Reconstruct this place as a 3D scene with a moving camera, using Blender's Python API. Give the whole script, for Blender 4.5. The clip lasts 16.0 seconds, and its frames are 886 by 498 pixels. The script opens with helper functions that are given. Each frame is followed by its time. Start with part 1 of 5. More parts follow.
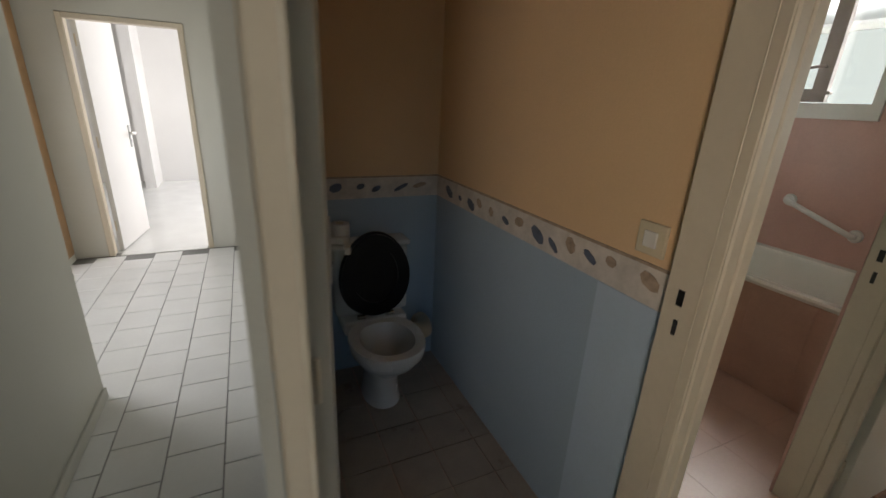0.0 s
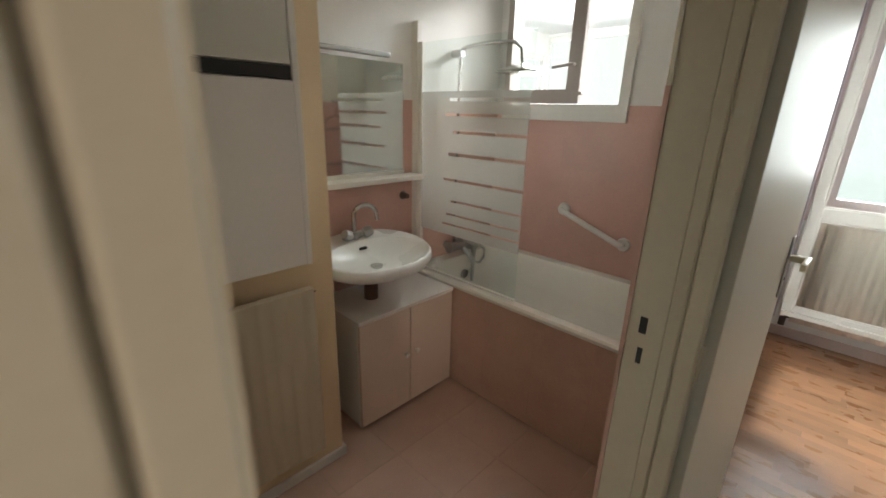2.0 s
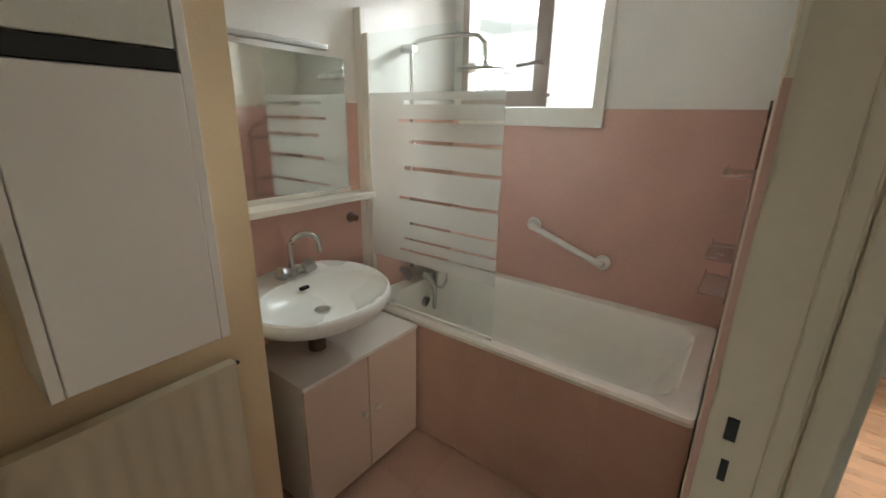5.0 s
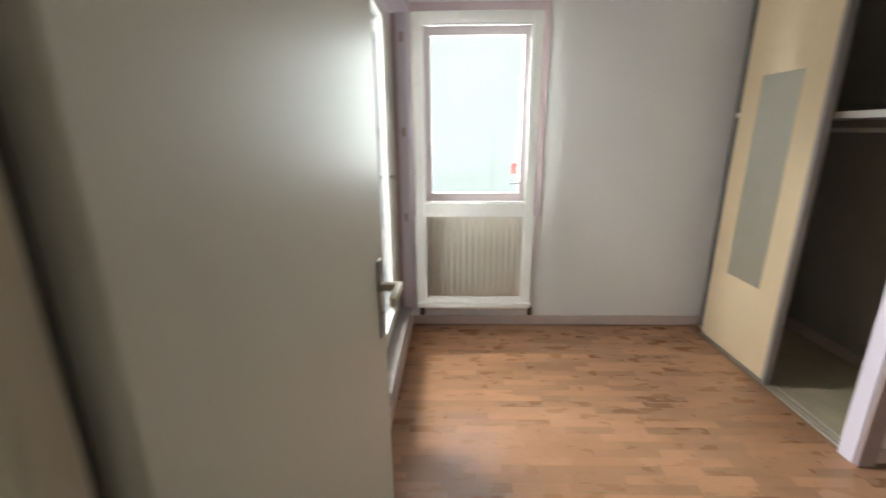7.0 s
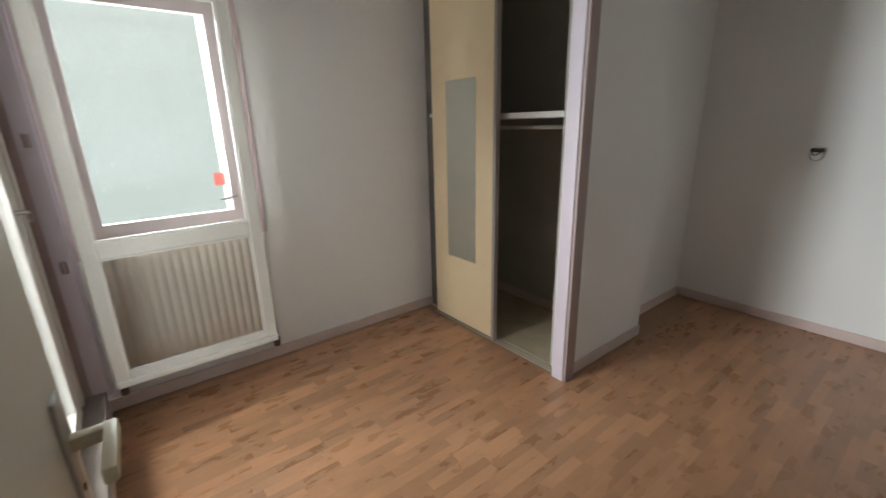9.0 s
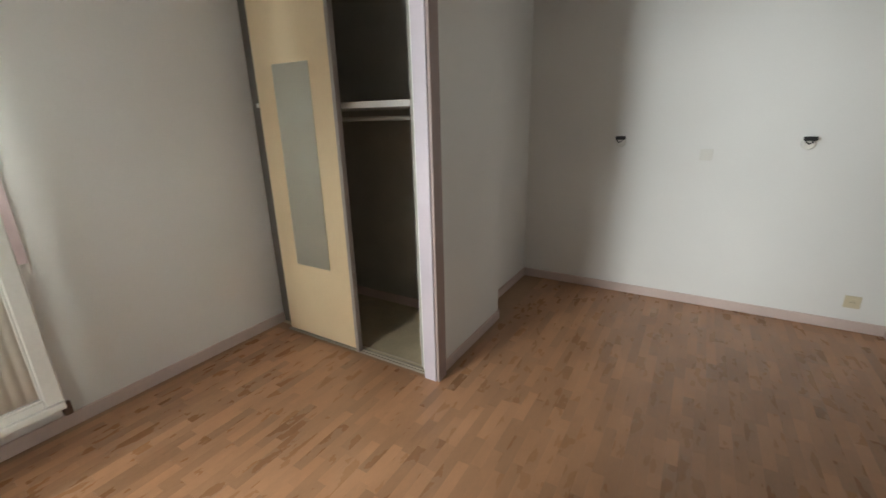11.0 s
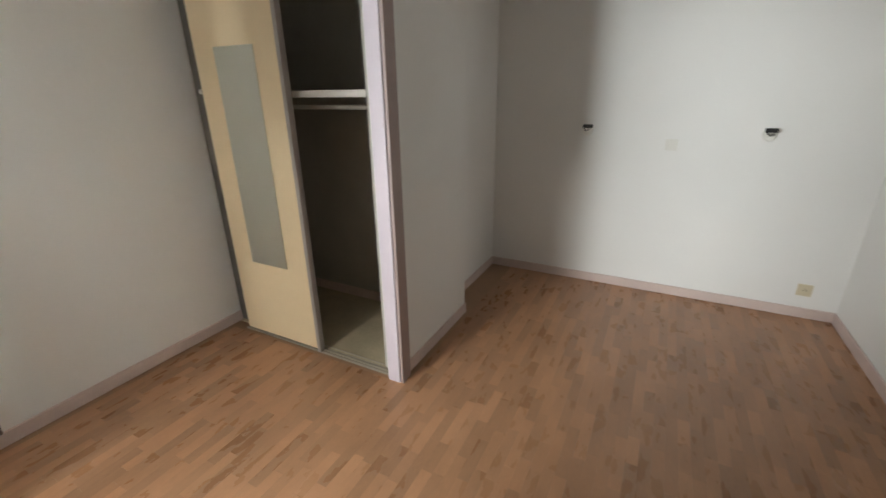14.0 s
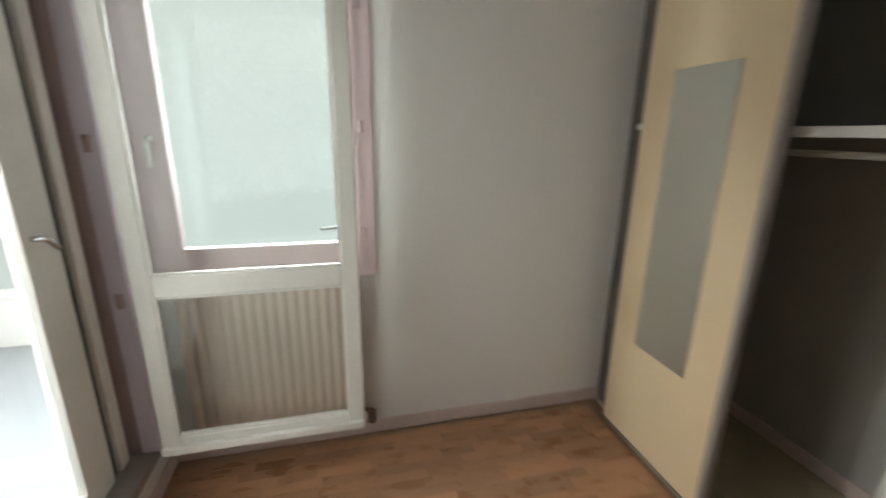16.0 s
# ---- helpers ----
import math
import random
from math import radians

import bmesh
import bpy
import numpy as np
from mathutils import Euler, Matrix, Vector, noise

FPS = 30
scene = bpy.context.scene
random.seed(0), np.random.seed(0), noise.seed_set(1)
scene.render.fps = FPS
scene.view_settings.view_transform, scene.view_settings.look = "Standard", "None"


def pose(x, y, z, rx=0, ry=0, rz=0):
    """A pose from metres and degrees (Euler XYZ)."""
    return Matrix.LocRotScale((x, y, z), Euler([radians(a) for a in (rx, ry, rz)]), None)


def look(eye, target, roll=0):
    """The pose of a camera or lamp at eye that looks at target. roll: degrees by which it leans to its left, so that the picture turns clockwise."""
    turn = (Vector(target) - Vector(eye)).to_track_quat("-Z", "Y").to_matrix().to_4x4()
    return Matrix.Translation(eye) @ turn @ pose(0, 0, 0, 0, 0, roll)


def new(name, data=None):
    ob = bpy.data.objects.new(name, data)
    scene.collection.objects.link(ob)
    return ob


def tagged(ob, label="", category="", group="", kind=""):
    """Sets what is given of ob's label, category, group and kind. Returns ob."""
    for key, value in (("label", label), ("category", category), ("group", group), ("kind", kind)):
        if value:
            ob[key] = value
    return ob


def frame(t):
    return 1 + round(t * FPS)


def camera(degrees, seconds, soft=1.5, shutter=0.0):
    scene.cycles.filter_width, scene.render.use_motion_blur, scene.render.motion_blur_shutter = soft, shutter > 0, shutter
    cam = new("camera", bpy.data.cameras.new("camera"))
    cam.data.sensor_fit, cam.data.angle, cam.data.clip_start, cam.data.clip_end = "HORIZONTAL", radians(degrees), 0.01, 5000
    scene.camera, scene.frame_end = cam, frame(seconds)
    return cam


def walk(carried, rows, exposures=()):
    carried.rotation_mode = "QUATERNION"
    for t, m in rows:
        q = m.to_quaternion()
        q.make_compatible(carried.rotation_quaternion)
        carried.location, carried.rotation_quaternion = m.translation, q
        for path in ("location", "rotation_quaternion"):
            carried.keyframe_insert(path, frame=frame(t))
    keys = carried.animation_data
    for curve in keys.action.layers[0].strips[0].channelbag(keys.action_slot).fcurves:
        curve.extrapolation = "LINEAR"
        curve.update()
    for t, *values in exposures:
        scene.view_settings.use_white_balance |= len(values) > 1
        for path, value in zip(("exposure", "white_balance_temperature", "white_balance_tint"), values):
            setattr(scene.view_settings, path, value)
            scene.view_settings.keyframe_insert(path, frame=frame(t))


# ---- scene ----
cam = camera(93.1, 16.0, shutter=0.5)
PATH = [
    (0, (0.056, -0.067, 1.469), (0.858, 1.641, 0.807), 2.8),
    (0.5, (0.285, -0.013, 1.466), (1.057, 1.71, 0.807), 2.8),
    (1, (0.528, 0.006, 1.479), (1.412, 1.681, 0.836), 2.8),
    (1.5, (0.805, 0.119, 1.474), (1.998, 1.603, 0.86), 1.9),
    (2, (0.98, 0.247, 1.501), (2.349, 1.568, 0.885), 1.6),
    (2.5, (1.154, 0.372, 1.497), (2.562, 1.653, 0.884), 1.4),
    (3, (1.218, 0.463, 1.513), (2.641, 1.728, 0.9), 1.7),
    (3.2, (1.223, 0.501, 1.523), (2.652, 1.758, 0.91), 1.7),
    (5.5, (1.206, 0.555, 1.491), (2.843, 1.548, 0.914), 0.7),
    (6, (1.336, 0.392, 1.462), (3.094, 1.16, 0.895), 0.4),
    (6.5, (1.554, 0.206, 1.461), (3.412, 0.664, 0.878), 1.2),
    (7, (1.706, 0.151, 1.468), (3.631, 0.199, 0.924), -0.4),
    (7.5, (1.873, 0.235, 1.474), (3.753, -0.17, 0.924), -0.8),
    (8, (1.947, 0.272, 1.481), (3.725, -0.454, 0.922), -1.0),
    (8.5, (1.99, 0.257, 1.487), (3.637, -0.727, 0.923), -1.3),
    (9, (2.027, 0.223, 1.491), (3.539, -0.955, 0.919), -1.3),
    (11.3, (2.216, 0.079, 1.452), (3.11, -1.6, 0.835), -1.4),
    (11.5, (2.232, 0.073, 1.453), (3.058, -1.635, 0.821), -1.4),
    (12, (2.239, 0.042, 1.441), (2.921, -1.716, 0.775), -1.4),
    (12.5, (2.237, 0.031, 1.442), (2.829, -1.748, 0.745), -1.3),
    (13, (2.235, 0.038, 1.47), (2.823, -1.734, 0.753), -1.2),
    (13.5, (2.213, 0.008, 1.51), (2.898, -1.728, 0.79), -1.0),
    (14, (2.198, -0.047, 1.537), (3.059, -1.708, 0.83), -0.8),
    (14.5, (2.237, -0.141, 1.578), (3.331, -1.66, 0.872), -0.6),
    (15, (2.364, -0.22, 1.558), (3.74, -1.508, 0.891), -0.4),
    (15.5, (2.569, -0.268, 1.544), (4.215, -1.229, 0.94), 0.0),
    (16, (2.85, -0.328, 1.512), (4.719, -0.798, 0.976), 0.8),
]
walk(cam, [(t, look(eye, target, roll)) for t, eye, target, roll in PATH],
     exposures=[(0, 1.32, 6600, 14), (0.5, 1.45, 6800, 16), (0.7, 1.65, 6600, 13), (1, 1.87, 6550, 12), (1.5, 1.95, 6500, 12), (2, 1.75, 6600, 14), (3, 1.90, 6500, 14), (5.5, 2.0, 6450, 12), (6, 1.8, 6500, 13), (6.5, 1.77, 6500, 14), (7, 1.75, 6500, 14.5), (7.5, 1.52, 6500, 15), (9, 1.26, 6600, 15), (11.3, 1.38, 6800, 13), (12.5, 1.5, 6800, 14), (14.5, 1.5, 6800, 14), (16, 1.28, 6600, 12)])

# ---- world, sun and large lights ----
world = bpy.data.worlds.new("world")
scene.world = world
world.use_nodes = True
wn = world.node_tree.nodes
sky = wn.new("ShaderNodeTexSky")
sky.sky_type, sky.sun_disc = "NISHITA", False
sky.sun_elevation, sky.sun_rotation = radians(38), radians(60)
world.node_tree.links.new(sky.outputs[0], wn["Background"].inputs[0])
wn["Background"].inputs[1].default_value = 0.10

sun_data = bpy.data.lights.new("sun", "SUN")
sun_data.energy, sun_data.angle, sun_data.color = 0.45, radians(12), (1.0, 0.96, 0.9)
sun_ob = new("sun", sun_data)
sun_ob.matrix_world = look((9, 6, 8), (4, 0, 0))


def area_lamp(name, place, target, width, height, watts, colour, spread=180):
    """An area lamp for daylight at or beyond a window, or for added fill."""
    d = bpy.data.lights.new(name, "AREA")
    d.shape, d.size, d.size_y, d.energy, d.color, d.spread = "RECTANGLE", width, height, watts, colour, radians(spread)
    o = new(name, d)
    o.matrix_world = look(place, target)
    return o


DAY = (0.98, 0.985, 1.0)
# These three hang in the veranda, standing in for daylight through the windows.
area_lamp("daylight_bath_window", (4.10, 1.80, 2.42), (2.1, 1.45, 0.65), 0.80, 0.20, 33, DAY)
area_lamp("daylight_bay", (5.30, 3.4, 1.60), (1.9, -3.4, 1.3), 1.2, 1.5, 49, (0.90, 0.955, 1.0), 100)
area_lamp("daylight_far_window", (5.9, 0.1, 1.7), (0.9, -2.4, 1.1), 1.4, 1.3, 26, DAY, 120)
area_lamp("daylight_far_room", (1.25, 6.5, 1.5), (-1.5, 6.0, 1.0), 2.2, 1.6, 27, DAY)
# Added fill for the corridor floor; its window is unseen and invented.
area_lamp("corridor_fill", (-1.92, 3.15, 1.55), (-0.3, 2.6, 0.2), 1.0, 1.1, 9, DAY)
# Warm fill added behind the camera, aimed at the toilet wall.
area_lamp("hall_fill", (-1.75, -2.1, 1.5), (0.95, 1.0, 1.35), 0.9, 1.3, 1.95, (1.0, 0.88, 0.73), 50)

# ---- materials ----
def mat(name, colour, rough=0.6, var=0.06, scale=3.0, fine=60.0, bump=0.02, metal=0.0, spec=0.5, island=False, each=0.0, coat=0.0, stretch=None):
    """A surface with broad stains, fine grain and slight relief, in object-independent (world) size."""
    m = bpy.data.materials.new(name)
    m.use_nodes = True
    n, l = m.node_tree.nodes, m.node_tree.links
    b = n["Principled BSDF"]
    geo = n.new("ShaderNodeNewGeometry")
    broad, grain = n.new("ShaderNodeTexNoise"), n.new("ShaderNodeTexNoise")
    for t, s, d in ((broad, scale, 4), (grain, fine, 3)):
        t.inputs["Scale"].default_value, t.inputs["Detail"].default_value = s, d
        l.new(geo.outputs["Position"], t.inputs["Vector"])
    if stretch:
        long = n.new("ShaderNodeVectorMath")
        long.operation = "MULTIPLY"
        long.inputs[1].default_value = stretch
        l.new(geo.outputs["Position"], long.inputs[0])
        # each strip is cut from another place of the wood
        cut, own = n.new("ShaderNodeVectorMath"), n.new("ShaderNodeObjectInfo")
        cut.operation = "MULTIPLY_ADD"
        l.new((geo.outputs["Random Per Island"] if island else own.outputs["Random"]), cut.inputs[0])
        cut.inputs[1].default_value = (31, 17, 43)
        l.new(long.outputs[0], cut.inputs[2])
        l.new(cut.outputs[0], grain.inputs["Vector"])
        l.new(cut.outputs[0], broad.inputs["Vector"])
    add = n.new("ShaderNodeMath")
    add.operation = "MULTIPLY_ADD"
    l.new(grain.outputs[0], add.inputs[0])
    add.inputs[1].default_value = 0.4
    l.new(broad.outputs[0], add.inputs[2])
    if each:
        info = n.new("ShaderNodeObjectInfo")
        pick = n.new("ShaderNodeMath")
        pick.operation = "MULTIPLY_ADD"
        l.new((geo.outputs["Random Per Island"] if island else info.outputs["Random"]), pick.inputs[0])
        pick.inputs[1].default_value = each
        l.new(add.outputs[0], pick.inputs[2])
        value, low, high = pick.outputs[0], 0.45, 0.95 + each
    else:
        value, low, high = add.outputs[0], 0.45, 0.95
    ramp = n.new("ShaderNodeMapRange")
    ramp.inputs["From Min"].default_value, ramp.inputs["From Max"].default_value = low, high
    ramp.inputs["To Min"].default_value, ramp.inputs["To Max"].default_value = 1 - var, 1 + var
    l.new(value, ramp.inputs[0])
    mul = n.new("ShaderNodeVectorMath")
    mul.operation = "SCALE"
    mul.inputs[0].default_value = colour
    l.new(ramp.outputs[0], mul.inputs["Scale"])
    l.new(mul.outputs[0], b.inputs["Base Color"])
    rr = n.new("ShaderNodeMapRange")
    rr.inputs["To Min"].default_value, rr.inputs["To Max"].default_value = max(rough - 0.08, 0.02), min(rough + 0.08, 1)
    l.new(broad.outputs[0], rr.inputs[0])
    l.new(rr.outputs[0], b.inputs["Roughness"])
    b.inputs["Metallic"].default_value = metal
    b.inputs["Specular IOR Level"].default_value = spec
    b.inputs["Coat Weight"].default_value = coat
    if bump:
        bn = n.new("ShaderNodeBump")
        bn.inputs["Strength"].default_value, bn.inputs["Distance"].default_value = 0.35, bump * 0.05
        l.new(grain.outputs[0], bn.inputs["Height"])
        l.new(bn.outputs[0], b.inputs["Normal"])
    return m


def glass(name, tint=(1, 1, 1), rough=0.0):
    m = bpy.data.materials.new(name)
    m.use_nodes = True
    n, l = m.node_tree.nodes, m.node_tree.links
    n.remove(n["Principled BSDF"])
    clear, gloss, mix, lw = n.new("ShaderNodeBsdfTransparent"), n.new("ShaderNodeBsdfGlossy"), n.new("ShaderNodeMixShader"), n.new("ShaderNodeLayerWeight")
    power, fr = n.new("ShaderNodeMath"), n.new("ShaderNodeMath")
    power.operation, fr.operation = "POWER", "MULTIPLY_ADD"
    lw.inputs[0].default_value = 0.5
    l.new(lw.outputs["Facing"], power.inputs[0])
    power.inputs[1].default_value = 4.0
    l.new(power.outputs[0], fr.inputs[0])
    fr.inputs[1].default_value, fr.inputs[2].default_value = 0.85, 0.035
    clear.inputs[0].default_value = (*tint, 1)
    gloss.inputs["Roughness"].default_value = rough
    l.new(fr.outputs[0], mix.inputs[0])
    l.new(clear.outputs[0], mix.inputs[1])
    l.new(gloss.outputs[0], mix.inputs[2])
    l.new(mix.outputs[0], n["Material Output"].inputs[0])
    return m


def glow(name, low, high, z0, z1, strength):
    """Bright distance outside a window: a pale upright gradient."""
    m = bpy.data.materials.new(name)
    m.use_nodes = True
    n, l = m.node_tree.nodes, m.node_tree.links
    n.remove(n["Principled BSDF"])
    em, geo, sep, mp, mix = n.new("ShaderNodeEmission"), n.new("ShaderNodeNewGeometry"), n.new("ShaderNodeSeparateXYZ"), n.new("ShaderNodeMapRange"), n.new("ShaderNodeMix")
    mix.data_type = "RGBA"
    l.new(geo.outputs["Position"], sep.inputs[0])
    mp.inputs["From Min"].default_value, mp.inputs["From Max"].default_value = z0, z1
    l.new(sep.outputs["Z"], mp.inputs[0])
    l.new(mp.outputs[0], mix.inputs["Factor"])
    mix.inputs["A"].default_value, mix.inputs["B"].default_value = (*low, 1), (*high, 1)
    l.new(mix.outputs["Result"], em.inputs[0])
    em.inputs[1].default_value = strength
    l.new(em.outputs[0], n["Material Output"].inputs[0])
    return m


M_WHITE = mat("white_wall_paint", (0.79, 0.775, 0.75), 0.75, 0.035, 1.3, 140, 0.03)
M_HALL = mat("off_white_hall_paint", (0.62, 0.61, 0.54), 0.6, 0.04, 1.3, 120, 0.03)
M_CEIL = mat("white_ceiling_paint", (0.78, 0.77, 0.75), 0.85, 0.03, 1.5, 90, 0.03)
M_PEACH = mat("peach_wallpaper", (0.73, 0.51, 0.295), 0.7, 0.05, 2.0, 120, 0.04)
M_BEIGE = mat("beige_wall_paint", (0.70, 0.54, 0.34), 0.65, 0.04, 2.0, 120, 0.03)
M_CREAMWALL = mat("cream_wall_paint", (0.76, 0.71, 0.60), 0.7, 0.04, 2.0, 120, 0.03)
M_BLUE = mat("pale_blue_wallpaper", (0.36, 0.46, 0.56), 0.6, 0.05, 2.0, 90, 0.05)
M_BORDER = mat("cream_border_paper", (0.62, 0.57, 0.52), 0.6, 0.16, 14, 60, 0.02)
M_SHELL_A = mat("grey_shell_print", (0.10, 0.12, 0.17), 0.6, 0.3, 30, 90, 0.0)
M_SHELL_B = mat("tan_shell_print", (0.40, 0.30, 0.22), 0.6, 0.3, 30, 90, 0.0)
M_DOOR = mat("cream_gloss_door_paint", (0.69, 0.645, 0.545), 0.44, 0.03, 2.0, 160, 0.004, spec=0.32)
M_FRAME = mat("cream_frame_paint", (0.68, 0.595, 0.46), 0.40, 0.05, 3.0, 50, 0.05)
# Painted dark of the hinge gaps, and the strip by the outer sash.
M_GAPDARK = mat("dark_gap_fill", (0.10, 0.095, 0.08), 0.5, 0.1, 8, 50, 0.02)
M_PINKTILE = mat("pink_wall_tile", (0.60, 0.365, 0.305), 0.32, 0.085, 3.5, 70, 0.02, each=0.12)
M_PINKJOINT = mat("pink_tile_joint", (0.60, 0.37, 0.31), 0.5, 0.05, 5.0, 70, 0.02)
M_PINKFLOOR = mat("pink_beige_floor_tile", (0.55, 0.37, 0.29), 0.42, 0.06, 6.0, 60, 0.02, each=0.06)
M_FLOORJOINT = mat("beige_floor_joint", (0.55, 0.37, 0.29), 0.45, 0.1, 6, 60, 0.02)
M_BATHPANEL = mat("pink_bath_panel_tile", (0.49, 0.315, 0.24), 0.38, 0.10, 5, 70, 0.02, each=0.08)
M_WHITETILE = mat("white_floor_tile", (0.76, 0.765, 0.74), 0.16, 0.05, 4, 60, 0.01, each=0.12)
M_DARKJOINT = mat("grey_floor_joint", (0.20, 0.20, 0.19), 0.85, 0.1, 6, 60, 0.02)
M_WCTILE = mat("beige_wc_floor_tile", (0.40, 0.345, 0.29), 0.3, 0.12, 8, 60, 0.02, each=0.12)
M_ENAMEL = mat("white_enamel", (0.80, 0.775, 0.70), 0.12, 0.02, 3, 30, 0.0, coat=0.5)
M_CERAMIC = mat("white_sanitary_ceramic", (0.78, 0.78, 0.76), 0.26, 0.02, 3, 30, 0.0, coat=0.15)
M_BLACKSEAT = mat("black_plastic", (0.004, 0.004, 0.005), 0.30, 0.1, 5, 40, 0.0, spec=0.25)
# Shade beside the wardrobe door, put into the colour.
M_GAPSHADE = mat("dark_gap_shade", (0.13, 0.115, 0.10), 0.6, 0.1, 5, 60, 0.02)
M_CHROME = mat("chrome", (0.55, 0.54, 0.53), 0.22, 0.04, 8, 40, 0.0, metal=1.0)
M_ALU = mat("brushed_aluminium", (0.42, 0.42, 0.41), 0.38, 0.08, 6, 90, 0.01, metal=0.9)
M_WHITEPL = mat("white_plastic", (0.74, 0.72, 0.67), 0.35, 0.03, 5, 40, 0.0)
M_CREAMPL = mat("cream_plastic", (0.62, 0.54, 0.38), 0.4, 0.06, 6, 40, 0.0)
M_CABWHITE = mat("white_melamine", (0.74, 0.70, 0.65), 0.4, 0.03, 3, 60, 0.01)
M_CABPINK = mat("pink_beige_cabinet_door", (0.66, 0.53, 0.44), 0.45, 0.04, 3, 60, 0.01)
M_RADIATOR = mat("cream_radiator_enamel", (0.54, 0.46, 0.33), 0.35, 0.04, 4, 50, 0.01)
M_RADGREY = mat("beige_radiator_enamel", (0.67, 0.55, 0.48), 0.4, 0.05, 4, 50, 0.01)
M_WINWHITE = mat("white_window_paint", (0.76, 0.74, 0.69), 0.38, 0.05, 4, 50, 0.03)
M_WINPINK = mat("pink_window_paint", (0.62, 0.49, 0.50), 0.45, 0.06, 4, 50, 0.04)
# Darkened for the backlit bathroom sash; also colours the wardrobe grip profiles.
M_DARKBEIGE = mat("dark_grey_beige", (0.36, 0.31, 0.28), 0.45, 0.06, 4, 50, 0.03)
M_SILL = mat("brown_grey_sill", (0.30, 0.26, 0.23), 0.5, 0.15, 6, 50, 0.05)
M_SKIRT = mat("pink_grey_skirting_paint", (0.60, 0.475, 0.435), 0.5, 0.07, 5, 70, 0.04)
M_OAK = mat("oak_laminate", (0.37, 0.193, 0.102), 0.29, 0.34, 13, 120, 0.02, each=0.8, stretch=(1, 0.4, 1))
M_OAKREST = mat("oak_laminate_rest", (0.37, 0.193, 0.102), 0.29, 0.34, 13, 120, 0.02, island=True, each=0.8, stretch=(1, 0.4, 1))
M_OAKJOINT = mat("dark_oak_joint", (0.33, 0.20, 0.12), 0.6, 0.1, 9, 70, 0.02)
M_CREAMDOOR = mat("cream_sliding_door", (0.78, 0.62, 0.40), 0.45, 0.035, 3, 60, 0.02)
M_RAIL = mat("beige_metal_rail", (0.42, 0.37, 0.30), 0.4, 0.08, 6, 90, 0.01, metal=0.3)
M_BEAD = mat("pink_brown_bead_paint", (0.36, 0.27, 0.25), 0.5, 0.08, 5, 70, 0.03)
M_MIRROR = mat("mirror_glass", (0.80, 0.82, 0.80), 0.03, 0.01, 3, 40, 0.0, metal=1.0)
M_GREYMIRROR = mat("dull_mirror_glass", (0.78, 0.80, 0.73), 0.16, 0.02, 3, 40, 0.0, metal=1.0)
M_LINO = mat("olive_beige_lino", (0.44, 0.37, 0.25), 0.5, 0.14, 7, 60, 0.02)
M_CLOSET = mat("dull_grey", (0.40, 0.375, 0.33), 0.8, 0.08, 4, 80, 0.03)
M_WOOD = mat("brown_shelf_board", (0.42, 0.25, 0.12), 0.55, 0.15, 8, 60, 0.03)
# Black parts, plus slots and holes whose darkness is put into the colour.
M_BLACK = mat("plain_black", (0.012, 0.012, 0.012), 0.6, 0.1, 8, 50, 0.0)
M_RED = mat("red_plastic", (0.55, 0.10, 0.08), 0.5, 0.1, 8, 50, 0.0)
M_COPPER = mat("brown_painted_pipe", (0.12, 0.07, 0.05), 0.5, 0.2, 8, 50, 0.02)
M_LILAC = mat("lilac_white_post_paint", (0.57, 0.50, 0.545), 0.5, 0.04, 4, 60, 0.03)
M_FROST = mat("frosted_glass_stripe", (0.74, 0.75, 0.73), 0.6, 0.02, 4, 60, 0.0)
M_FROST.node_tree.nodes["Principled BSDF"].inputs["Alpha"].default_value = 0.52
M_CADDY = mat("clear_pinkish_plastic", (0.66, 0.52, 0.48), 0.25, 0.04, 6, 60, 0.0)
M_CADDY.node_tree.nodes["Principled BSDF"].inputs["Alpha"].default_value = 0.5
M_GLASS = glass("clear_glass", (0.95, 0.98, 0.97))
M_PANE = glass("window_pane", (0.97, 1.0, 0.99))
M_LINEN = mat("blue_curtain_cloth", (0.25, 0.38, 0.50), 0.9, 0.1, 8, 80, 0.02)
M_VERANDA = mat("pale_blue_grey_tile", (0.36, 0.385, 0.40), 0.35, 0.06, 3, 60, 0.01)
M_OUT_EAST = glow("bright_garden_distance", (0.91, 0.97, 0.94), (0.92, 0.97, 0.92), 0.5, 4.0, 0.34)
M_OUT_NORTH = glow("bright_sky_distance", (0.92, 0.97, 0.98), (0.95, 0.99, 1.0), 0.5, 4.0, 0.25)

# ---- mesh helpers ----
def bm_box(x0, x1, y0, y1, z0, z1, bevel=0.0, seg=1, bm=None):
    bm = bm or bmesh.new()
    made = bmesh.ops.create_cube(bm, size=1.0)["verts"]
    for v in made:
        v.co = Vector(((x0 + x1) / 2 + v.co.x * (x1 - x0), (y0 + y1) / 2 + v.co.y * (y1 - y0), (z0 + z1) / 2 + v.co.z * (z1 - z0)))
    if bevel:
        edges = {e for v in made for e in v.link_edges}
        bmesh.ops.bevel(bm, geom=list(edges), offset=bevel, segments=seg, affect="EDGES", profile=0.6)
    return bm


def bm_rod(p, q, r, seg=12, r2=None, bm=None):
    bm = bm or bmesh.new()
    p, q = Vector(p), Vector(q)
    d = q - p
    m = Matrix.Translation((p + q) / 2) @ d.to_track_quat("Z", "Y").to_matrix().to_4x4()
    bmesh.ops.create_cone(bm, cap_ends=True, segments=seg, radius1=r, radius2=r if r2 is None else r2, depth=d.length, matrix=m)
    return bm


